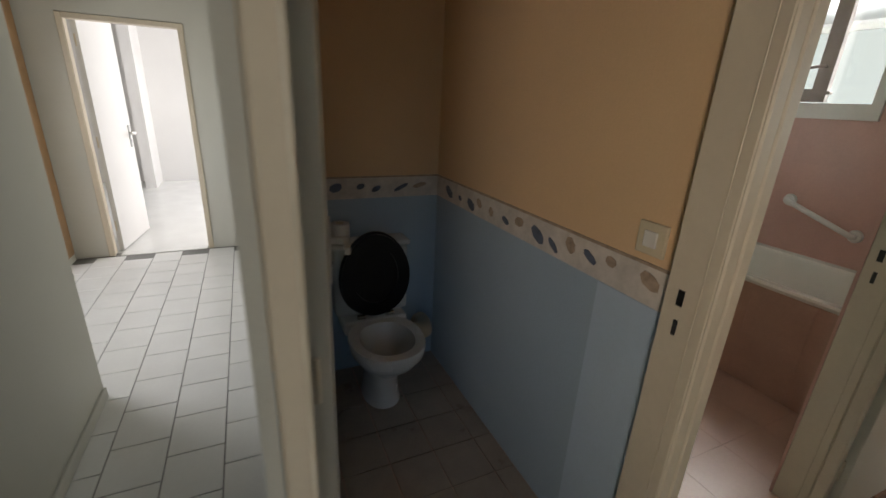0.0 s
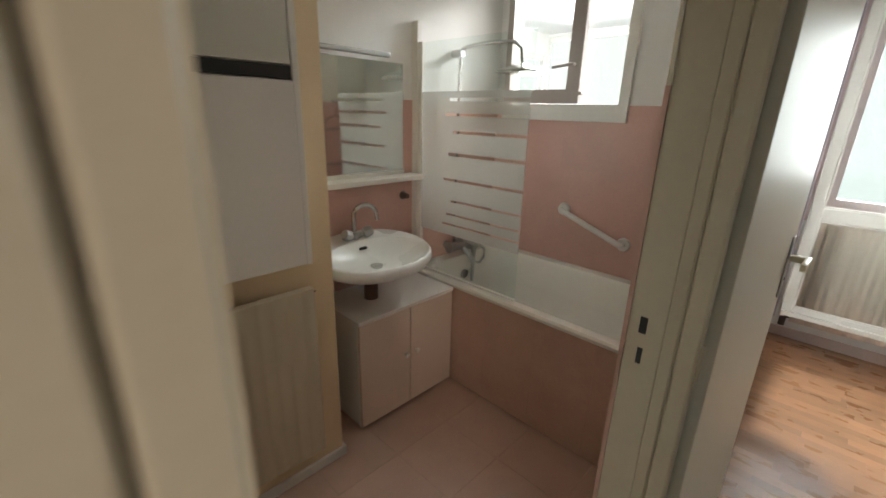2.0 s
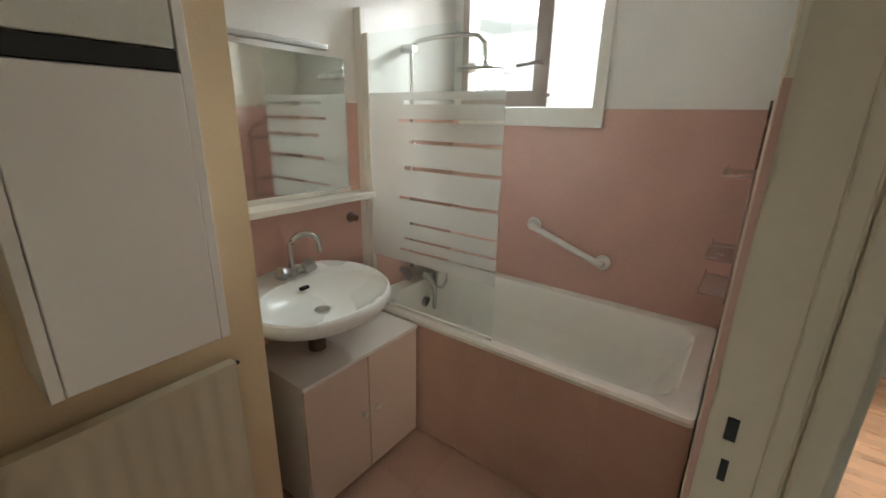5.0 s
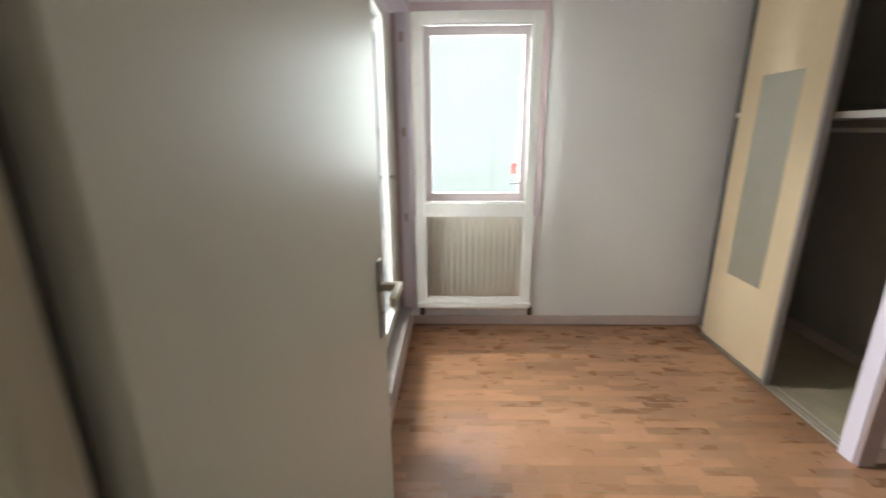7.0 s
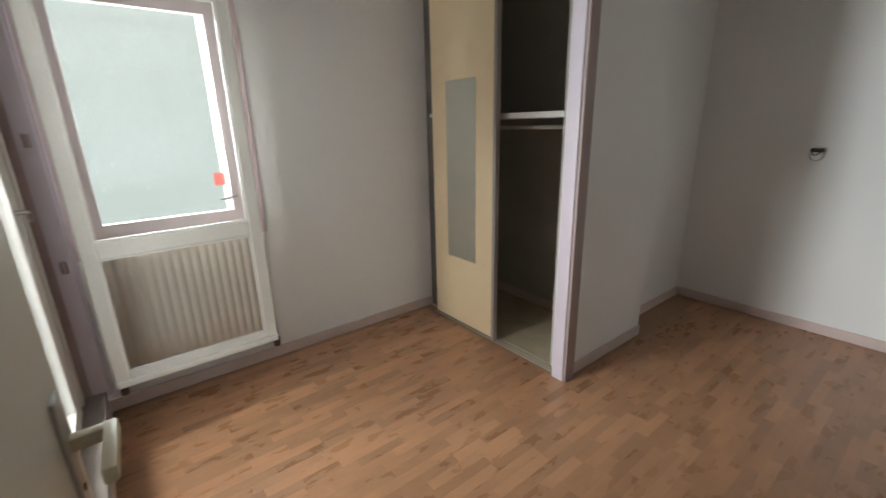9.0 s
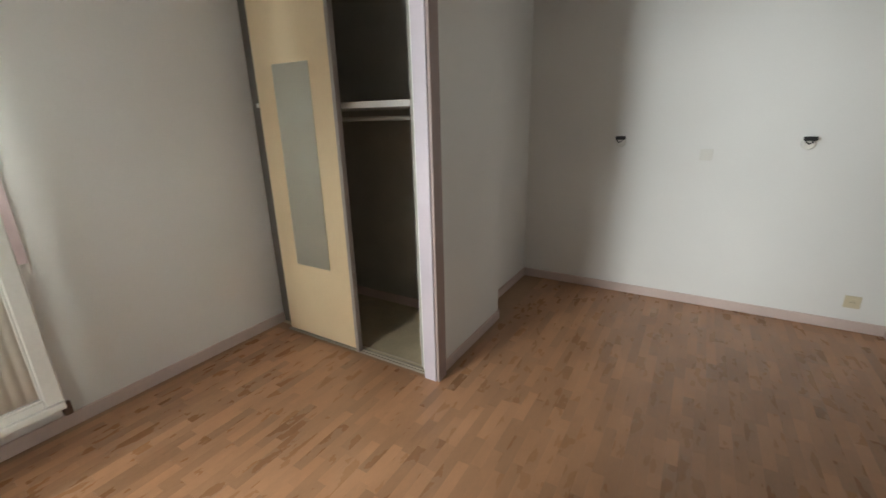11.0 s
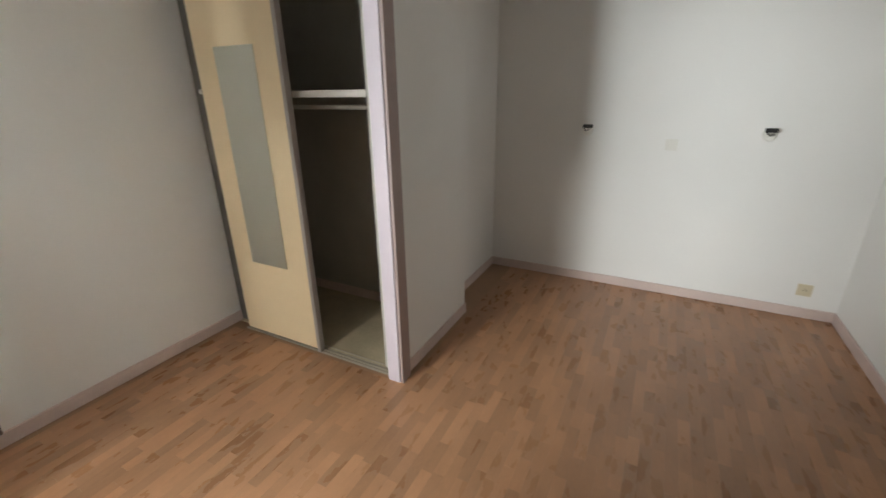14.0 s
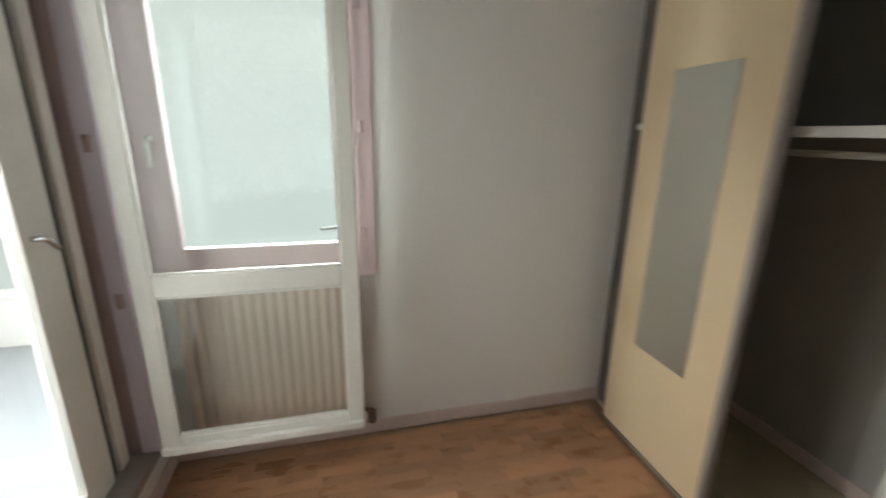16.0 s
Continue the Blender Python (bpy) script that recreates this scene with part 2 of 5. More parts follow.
def bm_tube(points, r, seg=10, bm=None):
    """A round bar along a bent line."""
    bm = bm or bmesh.new()
    pts = [Vector(p) for p in points]
    rings = []
    for i, p in enumerate(pts):
        d = (pts[min(i + 1, len(pts) - 1)] - pts[max(i - 1, 0)]).normalized()
        up = Vector((0.31, 0.2, 0.93)) if abs(d.z) < 0.9 else Vector((1, 0.1, 0))
        a = d.cross(up).normalized()
        b = d.cross(a)
        rr = r[i] if isinstance(r, (list, tuple)) else r
        rings.append([bm.verts.new(p + rr * (a * math.cos(2 * math.pi * k / seg) + b * math.sin(2 * math.pi * k / seg))) for k in range(seg)])
    for s, t in zip(rings, rings[1:]):
        for k in range(seg):
            bm.faces.new((s[k], s[(k + 1) % seg], t[(k + 1) % seg], t[k]))
    bm.faces.new(rings[0]), bm.faces.new(rings[-1][::-1])
    return bm


def bm_loft(rings, close_bottom=True, close_top=True, bm=None):
    """Skin over rings of the same number of points."""
    bm = bm or bmesh.new()
    vs = [[bm.verts.new(p) for p in ring] for ring in rings]
    n = len(vs[0])
    for s, t in zip(vs, vs[1:]):
        for k in range(n):
            bm.faces.new((s[k], s[(k + 1) % n], t[(k + 1) % n], t[k]))
    if close_bottom:
        bm.faces.new(vs[0][::-1])
    if close_top:
        bm.faces.new(vs[-1])
    return bm


def oval(cx, cy, z, rx, ry, n=32, front=1.0, power=2.0):
    """An oval ring; front stretches its half towards -y."""
    out = []
    for k in range(n):
        a = 2 * math.pi * k / n
        c, s = math.cos(a), math.sin(a)
        px = math.copysign(abs(c) ** (2 / power), c) * rx
        py = math.copysign(abs(s) ** (2 / power), s) * ry * (front if s < 0 else 1)
        out.append((cx + px, cy + py, z))
    return out


def obj(name, bm, material, smooth=False, parent=None, label=""):
    bmesh.ops.recalc_face_normals(bm, faces=bm.faces)
    me = bpy.data.meshes.new(name)
    bm.to_mesh(me)
    bm.free()
    me.materials.append(material)
    if smooth:
        me.polygons.foreach_set("use_smooth", [True] * len(me.polygons))
        me.set_sharp_from_angle(angle=radians(40))
    o = new(name, me)
    if parent:
        o.parent = parent
        o.matrix_parent_inverse = parent.matrix_world.inverted()
    if label:
        o["label"] = label
    return o


def part(name, bm, material, parent, label="", smooth=False):
    return obj(name, bm, material, smooth, parent, label)


def thing(name, label, category, at=(0, 0, 0), group="", turn=0.0, kind=""):
    """An Empty at the base of a thing, to hold its parts."""
    e = new(name)
    e.empty_display_size = 0.1
    e.matrix_world = pose(*at, 0, 0, turn)
    bpy.context.view_layer.update()
    return tagged(e, label, category, group, kind)


def struct(name, bm, material, label, category="wall"):
    return tagged(obj(name, bm, material), label, category, kind="structure")


def boxes(*rows):
    bm = bmesh.new()
    for r in rows:
        bm_box(*r, bm=bm)
    return bm


# ---- the large structure ----
H, DH = 2.5, 2.04
# floors
struct("floor_hall", boxes((-1.95, 1.90, -0.52, 0.50, -0.1, -0.004), (-1.95, 0.02, 0.50, 4.50, -0.1, -0.004), (-3.0, 1.4, 4.50, 9.0, -0.1, -0.004)), M_DARKJOINT, "grey joints of the white tiled hall floor", "floor")
struct("floor_wc", boxes((0.02, 1.0, 0.50, 2.06, -0.1, -0.004)), M_FLOORJOINT, "dark joints of the beige tiled toilet floor", "floor")
struct("floor_bathroom", boxes((1.0, 3.45, 0.50, 2.2, -0.1, -0.004)), M_FLOORJOINT, "joints of the pink beige bathroom floor", "floor")
struct("floor_bedroom", boxes((0.86, 4.85, -3.6, -0.52, -0.1, -0.004), (1.90, 4.85, -0.52, 0.50, -0.1, -0.004)), M_OAKJOINT, "dark joints of the oak laminate bedroom floor", "floor")
struct("floor_veranda", boxes((3.45, 6.3, 0.50, 3.6, -0.1, 0.0), (4.85, 6.3, -2.2, 0.50, -0.1, 0.0)), M_VERANDA, "pale blue grey veranda floor", "floor")
# ceilings
struct("ceiling_hall", boxes((-1.95, 1.98, -0.62, 0.52, H, H + 0.1), (-1.95, 0.02, 0.52, 4.50, H, H + 0.1), (-3.0, 1.4, 4.50, 9.0, H, H + 0.1)), M_CEIL, "white painted hall ceiling", "ceiling")
struct("ceiling_wc", boxes((0.02, 1.0, 0.52, 2.2, H, H + 0.1)), M_CEIL, "white painted toilet ceiling", "ceiling")
struct("ceiling_bathroom", boxes((1.0, 3.45, 0.52, 2.2, H, H + 0.1)), M_CEIL, "white painted bathroom ceiling", "ceiling")
struct("ceiling_bedroom", boxes((0.86, 4.85, -3.6, -0.62, H, H + 0.1), (1.98, 4.85, -0.62, 0.52, H, H + 0.1)), M_CEIL, "white painted bedroom ceiling", "ceiling")
struct("ceiling_veranda", boxes((3.45, 6.3, 0.52, 3.6, H, H + 0.1), (4.85, 6.3, -2.2, 0.52, H, H + 0.1)), M_CEIL, "white veranda ceiling", "ceiling")
# hall walls: y 0.46..0.54 carries the doors of toilet and bathroom
WY0, WY1 = 0.442, 0.54
struct("wall_hall_north", boxes((0.035, 0.058, WY0, WY1, 0, H), (0.058, 0.988, WY0, WY1, DH + 0.05, H), (0.988, 0.992, WY0, WY1, 0, H), (0.992, 1.95, WY0, WY1, DH + 0.05, H), (1.95, 2.02, WY0, WY1, 0, H)), M_HALL, "off-white painted hall wall with two door openings")
# The gap at y 2.6 to 3.7 is added to admit corridor fill.
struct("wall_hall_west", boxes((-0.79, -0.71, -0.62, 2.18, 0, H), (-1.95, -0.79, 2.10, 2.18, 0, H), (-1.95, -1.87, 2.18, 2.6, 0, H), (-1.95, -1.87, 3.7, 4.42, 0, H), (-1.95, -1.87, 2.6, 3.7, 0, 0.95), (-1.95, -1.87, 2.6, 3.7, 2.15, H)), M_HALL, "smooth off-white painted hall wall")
# The doorway and the room behind it are added, unseen, to light the hall.
struct("wall_hall_south", boxes((-1.95, -0.60, -0.52, -0.45, 0, H), (-0.60, 0.40, -0.52, -0.45, DH, H), (0.40, 1.86, -0.52, -0.45, 0, H)), M_HALL, "off-white painted hall wall")
struct("wall_unseen_room", boxes((-1.95, -1.87, -3.6, -0.52, 0, H), (0.80, 0.86, -3.6, -0.52, 0, H), (-1.95, -1.75, -3.60, -3.5, 0, H), (-0.05, 0.86, -3.60, -3.5, 0, H), (-1.75, -0.05, -3.60, -3.5, 0, 0.75), (-1.75, -0.05, -3.60, -3.5, 2.25, H)), M_WHITE, "white wall of an added unseen room that lights the hall")
struct("floor_living_room", boxes((-1.95, 0.86, -3.6, -0.62, -0.1, -0.004)), M_WHITETILE, "white floor of an added unseen room that lights the hall", "floor")
struct("ceiling_unseen_room", boxes((-1.95, 0.86, -3.6, -0.62, H, H + 0.1)), M_CEIL, "white ceiling of an added unseen room that lights the hall", "ceiling")
struct("wall_corridor_far", boxes((-1.95, -1.18, 4.42, 4.50, 0, H), (-1.18, -0.34, 4.42, 4.50, 1.985, H), (-0.34, 0.10, 4.42, 4.50, 0, H)), M_HALL, "white corridor end wall with a doorway")
struct("wall_corridor_east", boxes((0.030, 0.05, WY1, 4.42, 0, H)), M_HALL, "off-white painted corridor wall")
# toilet
struct("wall_wc_west", boxes((0.05, 0.08, WY1, 2.04, 1.06, H)), M_PEACH, "peach papered toilet wall")
struct("wall_wc_north", boxes((0.05, 0.975, 2.0, 2.08, 1.06, H)), M_PEACH, "peach papered toilet wall")
struct("wall_wc_east", boxes((0.975, 1.02, WY1, 2.08, 1.06, H)), M_PEACH, "peach papered toilet wall")
struct("wall_wc_west_dado", boxes((0.05, 0.08, WY1, 2.0, 0, 1.06)), M_BLUE, "pale blue papered lower toilet wall")
struct("wall_wc_north_dado", boxes((0.05, 0.975, 2.0, 2.08, 0, 1.06)), M_BLUE, "pale blue papered lower toilet wall")
struct("wall_wc_east_dado", boxes((0.975, 1.02, WY1, 2.08, 0, 1.06)), M_BLUE, "pale blue papered lower toilet wall")
# bathroom
SINK_Y, WIN_X = 2.06, 3.34
struct("wall_bathroom_west", boxes((1.02, 1.036, WY1, 1.63, 0, H)), M_BEIGE, "beige painted bathroom wall")
struct("wall_bathroom_duct", boxes((1.02, 1.79, 1.63, SINK_Y + 0.1, 0, H)), M_BEIGE, "beige painted duct casing beside the washbasin")
struct("wall_bathroom_north", boxes((1.79, WIN_X + 0.1, SINK_Y, SINK_Y + 0.1, 0, H)), M_WHITE, "white painted bathroom wall, tiled below")
WB0, WB1, WBZ0, WBZ1 = 1.205, 1.98, 1.482, 2.25
struct("wall_bathroom_east", boxes((WIN_X, WIN_X + 0.12, 0.54, WB0, 0, H), (WIN_X, WIN_X + 0.12, WB1, SINK_Y, 0, H), (WIN_X, WIN_X + 0.12, WB0, WB1, 0, WBZ0), (WIN_X, WIN_X + 0.12, WB0, WB1, WBZ1, H)), M_WHITE, "white painted bathroom wall with a window, tiled below")
struct("wall_bedroom_north", boxes((2.02, 3.38, 0.48, 0.54, 0, H), (3.38, 4.60, 0.48, 0.58, 0, 0.20), (3.38, 4.60, 0.48, 0.58, 2.24, H), (4.60, 4.72, 0.48, 0.58, 0, H)), M_WHITE, "white wall between bedroom and bathroom with a glazed bay")
# bedroom
FAR_X = 4.74
FW0, FW1, FWZ0, FWZ1 = -0.46, 0.42, 0.90, 2.24
struct("wall_bedroom_east", boxes((FAR_X, FAR_X + 0.12, -1.76, FW0, 0, H), (FAR_X, FAR_X + 0.12, FW1, 0.58, 0, H), (FAR_X, FAR_X + 0.12, FW0, FW1, 0, FWZ0), (FAR_X, FAR_X + 0.12, FW0, FW1, FWZ1, H)), M_WHITE, "white painted bedroom wall with a window")
struct("wall_bedroom_door", boxes((1.86, 1.94, -0.45, 0.46, DH + 0.05, H)), M_WHITE, "white painted wall above the bedroom doorway")
struct("wall_bedroom_hall", boxes((0.94, 1.86, -0.56, -0.523, 0, H)), M_WHITE, "white painted bedroom wall beside the doorway")
struct("wall_bedroom_west", boxes((0.86, 0.972, -3.52, -0.52, 0, H)), M_WHITE, "white painted bedroom wall")
struct("wall_bedroom_south", boxes((0.86, 3.60, -3.60, -3.52, 0, H)), M_WHITE, "white painted bedroom wall with two lamp outlets")
struct("wall_closet_side", boxes((3.328, 3.44, -2.54, -1.72, 0, H)), M_WHITE, "white painted side wall of the wardrobe")
struct("wall_alcove_east", boxes((3.48, 3.60, -3.52, -2.56, 0, H), (3.328, 3.60, -2.56, -2.54, 0, H)), M_WHITE, "white painted alcove wall")
# Duller grey than the white room walls.
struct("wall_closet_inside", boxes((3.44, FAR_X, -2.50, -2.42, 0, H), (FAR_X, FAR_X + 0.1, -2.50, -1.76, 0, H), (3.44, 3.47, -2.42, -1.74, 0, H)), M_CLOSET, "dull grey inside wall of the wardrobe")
struct("floor_closet", boxes((3.44, FAR_X, -2.42, -1.74, -0.02, 0.006)), M_LINO, "olive beige lino inside the wardrobe", "floor")
# far room and veranda shells
struct("wall_far_room", boxes((-3.0, -2.9, 4.50, 9.0, 0, H), (-3.0, 1.4, 8.2, 8.3, 0, H), (1.3, 1.4, 4.50, 5.3, 0, H), (1.3, 1.4, 7.7, 9.0, 0, H), (1.3, 1.4, 5.3, 7.7, 0, 0.7), (1.3, 1.4, 5.3, 7.7, 2.3, H), (0.10, 1.4, 4.42, 4.50, 0, H), (-3.0, -1.95, 4.42, 4.50, 0, H)), M_WHITE, "white wall of the bright room at the corridor's end")
struct("wall_far_room_pier", boxes((-1.42, -1.28, 7.6, 8.2, 0, H)), M_WHITE, "white pier in the bright room")
struct("wall_veranda", boxes((WIN_X + 0.12, 6.3, 3.5, 3.6, 0, 0.55), (WIN_X + 0.12, 6.3, 3.5, 3.6, 2.25, H), (WIN_X + 0.12, WIN_X + 0.2, SINK_Y + 0.1, 3.6, 0, H), (6.2, 6.3, -2.2, 3.6, 0, 0.35), (6.2, 6.3, -2.2, 3.6, 2.47, H), (4.86, 6.3, -2.2, -2.1, 0, H)), M_WHITE, "white parapet of the glazed veranda")

# ---- door frames and doors ----
def door_frame(name, a, b, lo, hi, axis, strike=None, DH=DH, b_lo=None, label="cream painted wooden door frame"):
    """A frame round an opening from a to b along axis, through a wall from lo to hi; strike: the side (+1, -1) with the lock slots."""
    t = thing(name, label, "door frame", kind="structure")
    w = 0.04

    def put(n, u0, u1, v0, v1, z0, z1, m=M_FRAME, bev=0.004):
        box = (u0, u1, v0, v1) if axis == "x" else (v0, v1, u0, u1)
        return part(n, bm_box(*box, z0, z1, bev), m, t)
    put("jamb", a - w, a, lo - 0.012, hi + 0.012, 0, DH + 0.04)
    put("jamb", b, b + (w if b_lo is None else 0.038), (lo if b_lo is None else b_lo) - 0.012, hi + 0.012, 0, DH + 0.04)
    put("head", a, b, lo - 0.012, hi + 0.012, DH, DH + 0.04)
    # door stops
    mid = lo + 0.35 * (hi - lo)
    put("stop", a, a + 0.004, lo - 0.008, mid - 0.012, 0, DH)
    if b_lo is None:
        put("stop", b - 0.004, b, lo - 0.008, mid - 0.012, 0, DH)
    if strike:
        e = b if strike > 0 else a
        for z, w in ((1.060, 0.016), (0.984, 0.011)):
            u = (e - 0.0015, e + 0.004) if strike > 0 else (e - 0.004, e + 0.0015)
            put("lock_slot", *u, mid + 0.024, mid + 0.024 + w, z - 0.020, z + 0.020, M_BLACK, 0)
    return t


door_frame("door_frame_1", 0.100, 0.947, WY0, WY1, "x", 1)
door_frame("door_frame_2", 1.033, 1.905, WY0, WY1, "x", 1)
fr3 = door_frame("door_frame_3", -0.425, 0.392, 1.86, 1.918, "y", -1, b_lo=1.905)
fr4 = door_frame("door_frame_4", -1.140, -0.380, 4.42, 4.50, "x", None, 1.940)


def door_leaf(name, label, hinge, width, angle, handle_z=1.04, thick=0.04, sides=(1, -1), lever=M_WHITEPL, plate_m=None, leaf_m=None):
    """A smooth flush door, hung at hinge and turned by angle from +x; its parts in place."""
    t = thing(name, label, "door", (hinge[0], hinge[1], 0), turn=angle, kind="")
    inv = t.matrix_world

    def put(n, bm, m, par=t, lab="", smooth=False):
        bmesh.ops.transform(bm, matrix=inv, verts=bm.verts)
        return part(n, bm, m, par, lab, smooth)
    leaf = put("leaf", bm_box(0, width, -thick / 2, thick / 2, 0.012, DH - 0.012, 0.003, 2), leaf_m or M_DOOR)
    for side in sides:
        y = side * thick / 2
        plate = put("handle_plate", bm_box(width - 0.085, width - 0.045, min(y, y + side * 0.006), max(y, y + side * 0.006), handle_z - 0.14, handle_z + 0.075, 0.002), plate_m or M_ALU, t, "slim handle plate")
        lev = bm_box(width - 0.074, width - 0.054, min(y, y + side * 0.060), max(y, y + side * 0.060), handle_z - 0.010, handle_z + 0.010, 0.003, 2)
        bm_box(width - 0.172, width - 0.0535, min(y + side * 0.044, y + side * 0.061), max(y + side * 0.044, y + side * 0.061), handle_z - 0.012, handle_z + 0.012, 0.004, 2, lev)
        put("lever", lev, lever, t, "", True)
        put("keyhole", bm_rod((width - 0.065, y, handle_z - 0.075), (width - 0.065, y + side * 0.008, handle_z - 0.075), 0.006, 10), M_BLACK, t)
    for z in (0.25, 1.0, 1.8):
        put("hinge", bm_rod((-0.005, 0.006, z - 0.045), (-0.005, 0.006, z + 0.045), 0.006, 10), M_FRAME, t)
    put("lock_edge", bm_box(width - 0.0005, width + 0.0015, -0.010, 0.010, handle_z - 0.11, handle_z + 0.11, 0), M_ALU, t, "metal lock faceplate")
    return t


door_leaf("wc_door", "open smooth cream-painted door of the toilet", (0.134, 0.578), 0.70, 80.5, 1.045, plate_m=M_WHITEPL)
door_leaf("bathroom_door", "open smooth cream-painted door of the bathroom", (1.054, 0.562), 0.72, 83, sides=(1,))
door_leaf("bedroom_door", "open smooth glossy cream-painted bedroom door", (1.945, 0.388), 0.855, -1.7, 1.075, lever=M_CREAMPL)
door_leaf("far_room_door", "open white door of the bright far room", (-1.112, 4.55), 0.72, 83, 1.03, leaf_m=M_WHITE)


# Dark fillers that put the shade of the open hinge gaps into colour.
struct("gap_shade_1", bm_box(1.932, 1.9435, 0.402, 0.428, 0.01, DH), M_GAPDARK, "dark strip painted as the shade in the bedroom door's hinge gap", "gap")
struct("gap_shade_2", bm_box(0.101, 0.112, 0.553, 0.578, 0.01, DH), M_GAPDARK, "dark strip painted as the shade in the toilet door's hinge gap", "gap")

# ---- floor and wall trim ----
def skirting(name, runs, h=0.075, t=0.014, m=M_SKIRT, label="pink grey painted wooden skirting board"):
    bm = bmesh.new()
    for x0, x1, y0, y1 in runs:
        bm_box(x0, x1, y0, y1, 0.0, h, 0.004, 1, bm)
    return tagged(obj(name, bm, m), label, "skirting", kind="structure")


S = 0.014
skirting("baseboard_bedroom_east", [(FAR_X - S, FAR_X, -1.76, 0.48)])
skirting("baseboard_bedroom_north", [(2.02, FAR_X - S, 0.48 - S, 0.48)])
skirting("baseboard_closet_side", [(3.328 - S, 3.328, -2.56, -1.72)])
skirting("baseboard_alcove", [(3.48 - S, 3.48, -3.52, -2.56)])
skirting("baseboard_bedroom_south", [(0.94, 3.48 - S, -3.52, -3.52 + S)])
skirting("baseboard_bedroom_west", [(0.972, 0.972 + S, -3.52 + S, -0.56)])
skirting("baseboard_hall", [(-0.71, -0.71 + S, -0.45, 2.18)], 0.06, S, M_HALL, "off-white painted skirting board")
skirting("baseboard_duct", [(1.036, 1.804, 1.616, 1.63), (1.79, 1.804, 1.63, 2.0)], 0.05, S, M_CABWHITE, "white skirting of the duct casing")
skirting("baseboard_closet", [(3.47, FAR_X, -2.42, -2.408)], 0.08, 0.012, M_SKIRT, "skirting board inside the wardrobe")

# ---- toilet room ----
def border(name, x0, x1, y0, y1):
    t = thing(name, "cream wallpaper border printed with sea shells", "wallpaper border", kind="structure")
    part("paper", bm_box(x0, x1, y0, y1, 0.988, 1.100), M_BORDER, t)
    along_y = (y1 - y0) > (x1 - x0)
    length = (y1 - y0) if along_y else (x1 - x0)
    rnd = random.Random(5 if along_y else 9)
    u = 0.06
    while u < length - 0.04:
        a, b = rnd.uniform(0.016, 0.038), rnd.uniform(0.012, 0.028)
        zc, turn, n = 1.043 + rnd.uniform(-0.018, 0.018), rnd.uniform(0, 3), 9
        bm = bmesh.new()
        ring = []
        for k in range(n):
            an = 2 * math.pi * k / n
            r = 1 + 0.25 * math.sin(2 * an + turn)
            du, dz = a * r * math.cos(an), b * r * math.sin(an)
            ring.append((du * math.cos(turn * 0.3) - dz * math.sin(turn * 0.3), du * math.sin(turn * 0.3) + dz * math.cos(turn * 0.3)))
        if along_y:
            rings = [[(x0 - d, y0 + u + p, zc + q) for p, q in ring] for d in (0.0, 0.0012)]
        else:
            rings = [[(x0 + u + p, y0 - d, zc + q) for p, q in ring] for d in (0.0, 0.0012)]
        part("shell_print", bm_loft(rings, bm=bm), M_SHELL_A if rnd.random() < 0.55 else M_SHELL_B, t)
        u += rnd.uniform(0.075, 0.14)
    part("edge_line", bm_box(x0 - (0.0008 if along_y else 0), x1, y0 - (0 if along_y else 0.0008), y1, 1.092, 1.100), M_SHELL_B, t, "thin tan printed line")
    return t


border("wallpaper_border_1", 0.972, 0.975, 0.555, 1.997)
border("wallpaper_border_2", 0.08, 0.972, 1.997, 2.0)
M_BLUE2 = mat("light_blue_wallpaper", (0.46, 0.57, 0.68), 0.6, 0.05, 2.0, 90, 0.05)
struct("wallpaper_strip", bm_box(0.973, 0.975, 0.555, 0.785, 0.02, 0.985), M_BLUE2, "lighter blue replaced strip of wallpaper", "wallpaper")


def wall_plate(name, label, category, at, facing, size=0.08, m=M_CREAMPL, rocker=M_WHITEPL, socket=False):
    t = thing(name, label, category, at, turn=facing)
    w = t.matrix_world

    def put(n, bm, mm, smooth=False):
        bmesh.ops.transform(bm, matrix=w, verts=bm.verts)
        return part(n, bm, mm, t, "", smooth)
    h = size / 2
    put("plate", bm_box(-h, h, -0.010, 0.0, -h, h, 0.004, 2), m)
    if socket:
        put("socket_face", bm_rod((0, -0.010, 0), (0, -0.013, 0), h * 0.62, 24), rocker)
        for x in (-0.01, 0.01):
            put("pin_hole", bm_rod((x, -0.0125, 0), (x, -0.0145, 0), 0.0028, 8), M_BLACK)
        put("earth_pin", bm_rod((0, -0.012, 0.012), (0, -0.026, 0.012), 0.0025, 8), M_CHROME)
    else:
        put("rocker", bm_box(-h * 0.45, h * 0.45, -0.016, -0.009, -h * 0.5, h * 0.5, 0.003, 2), rocker)
    return t


wall_plate("light_switch", "yellowed cream light switch on the peach toilet wall", "switch", (0.973, 0.632, 1.165), -90, 0.085, M_CREAMPL)


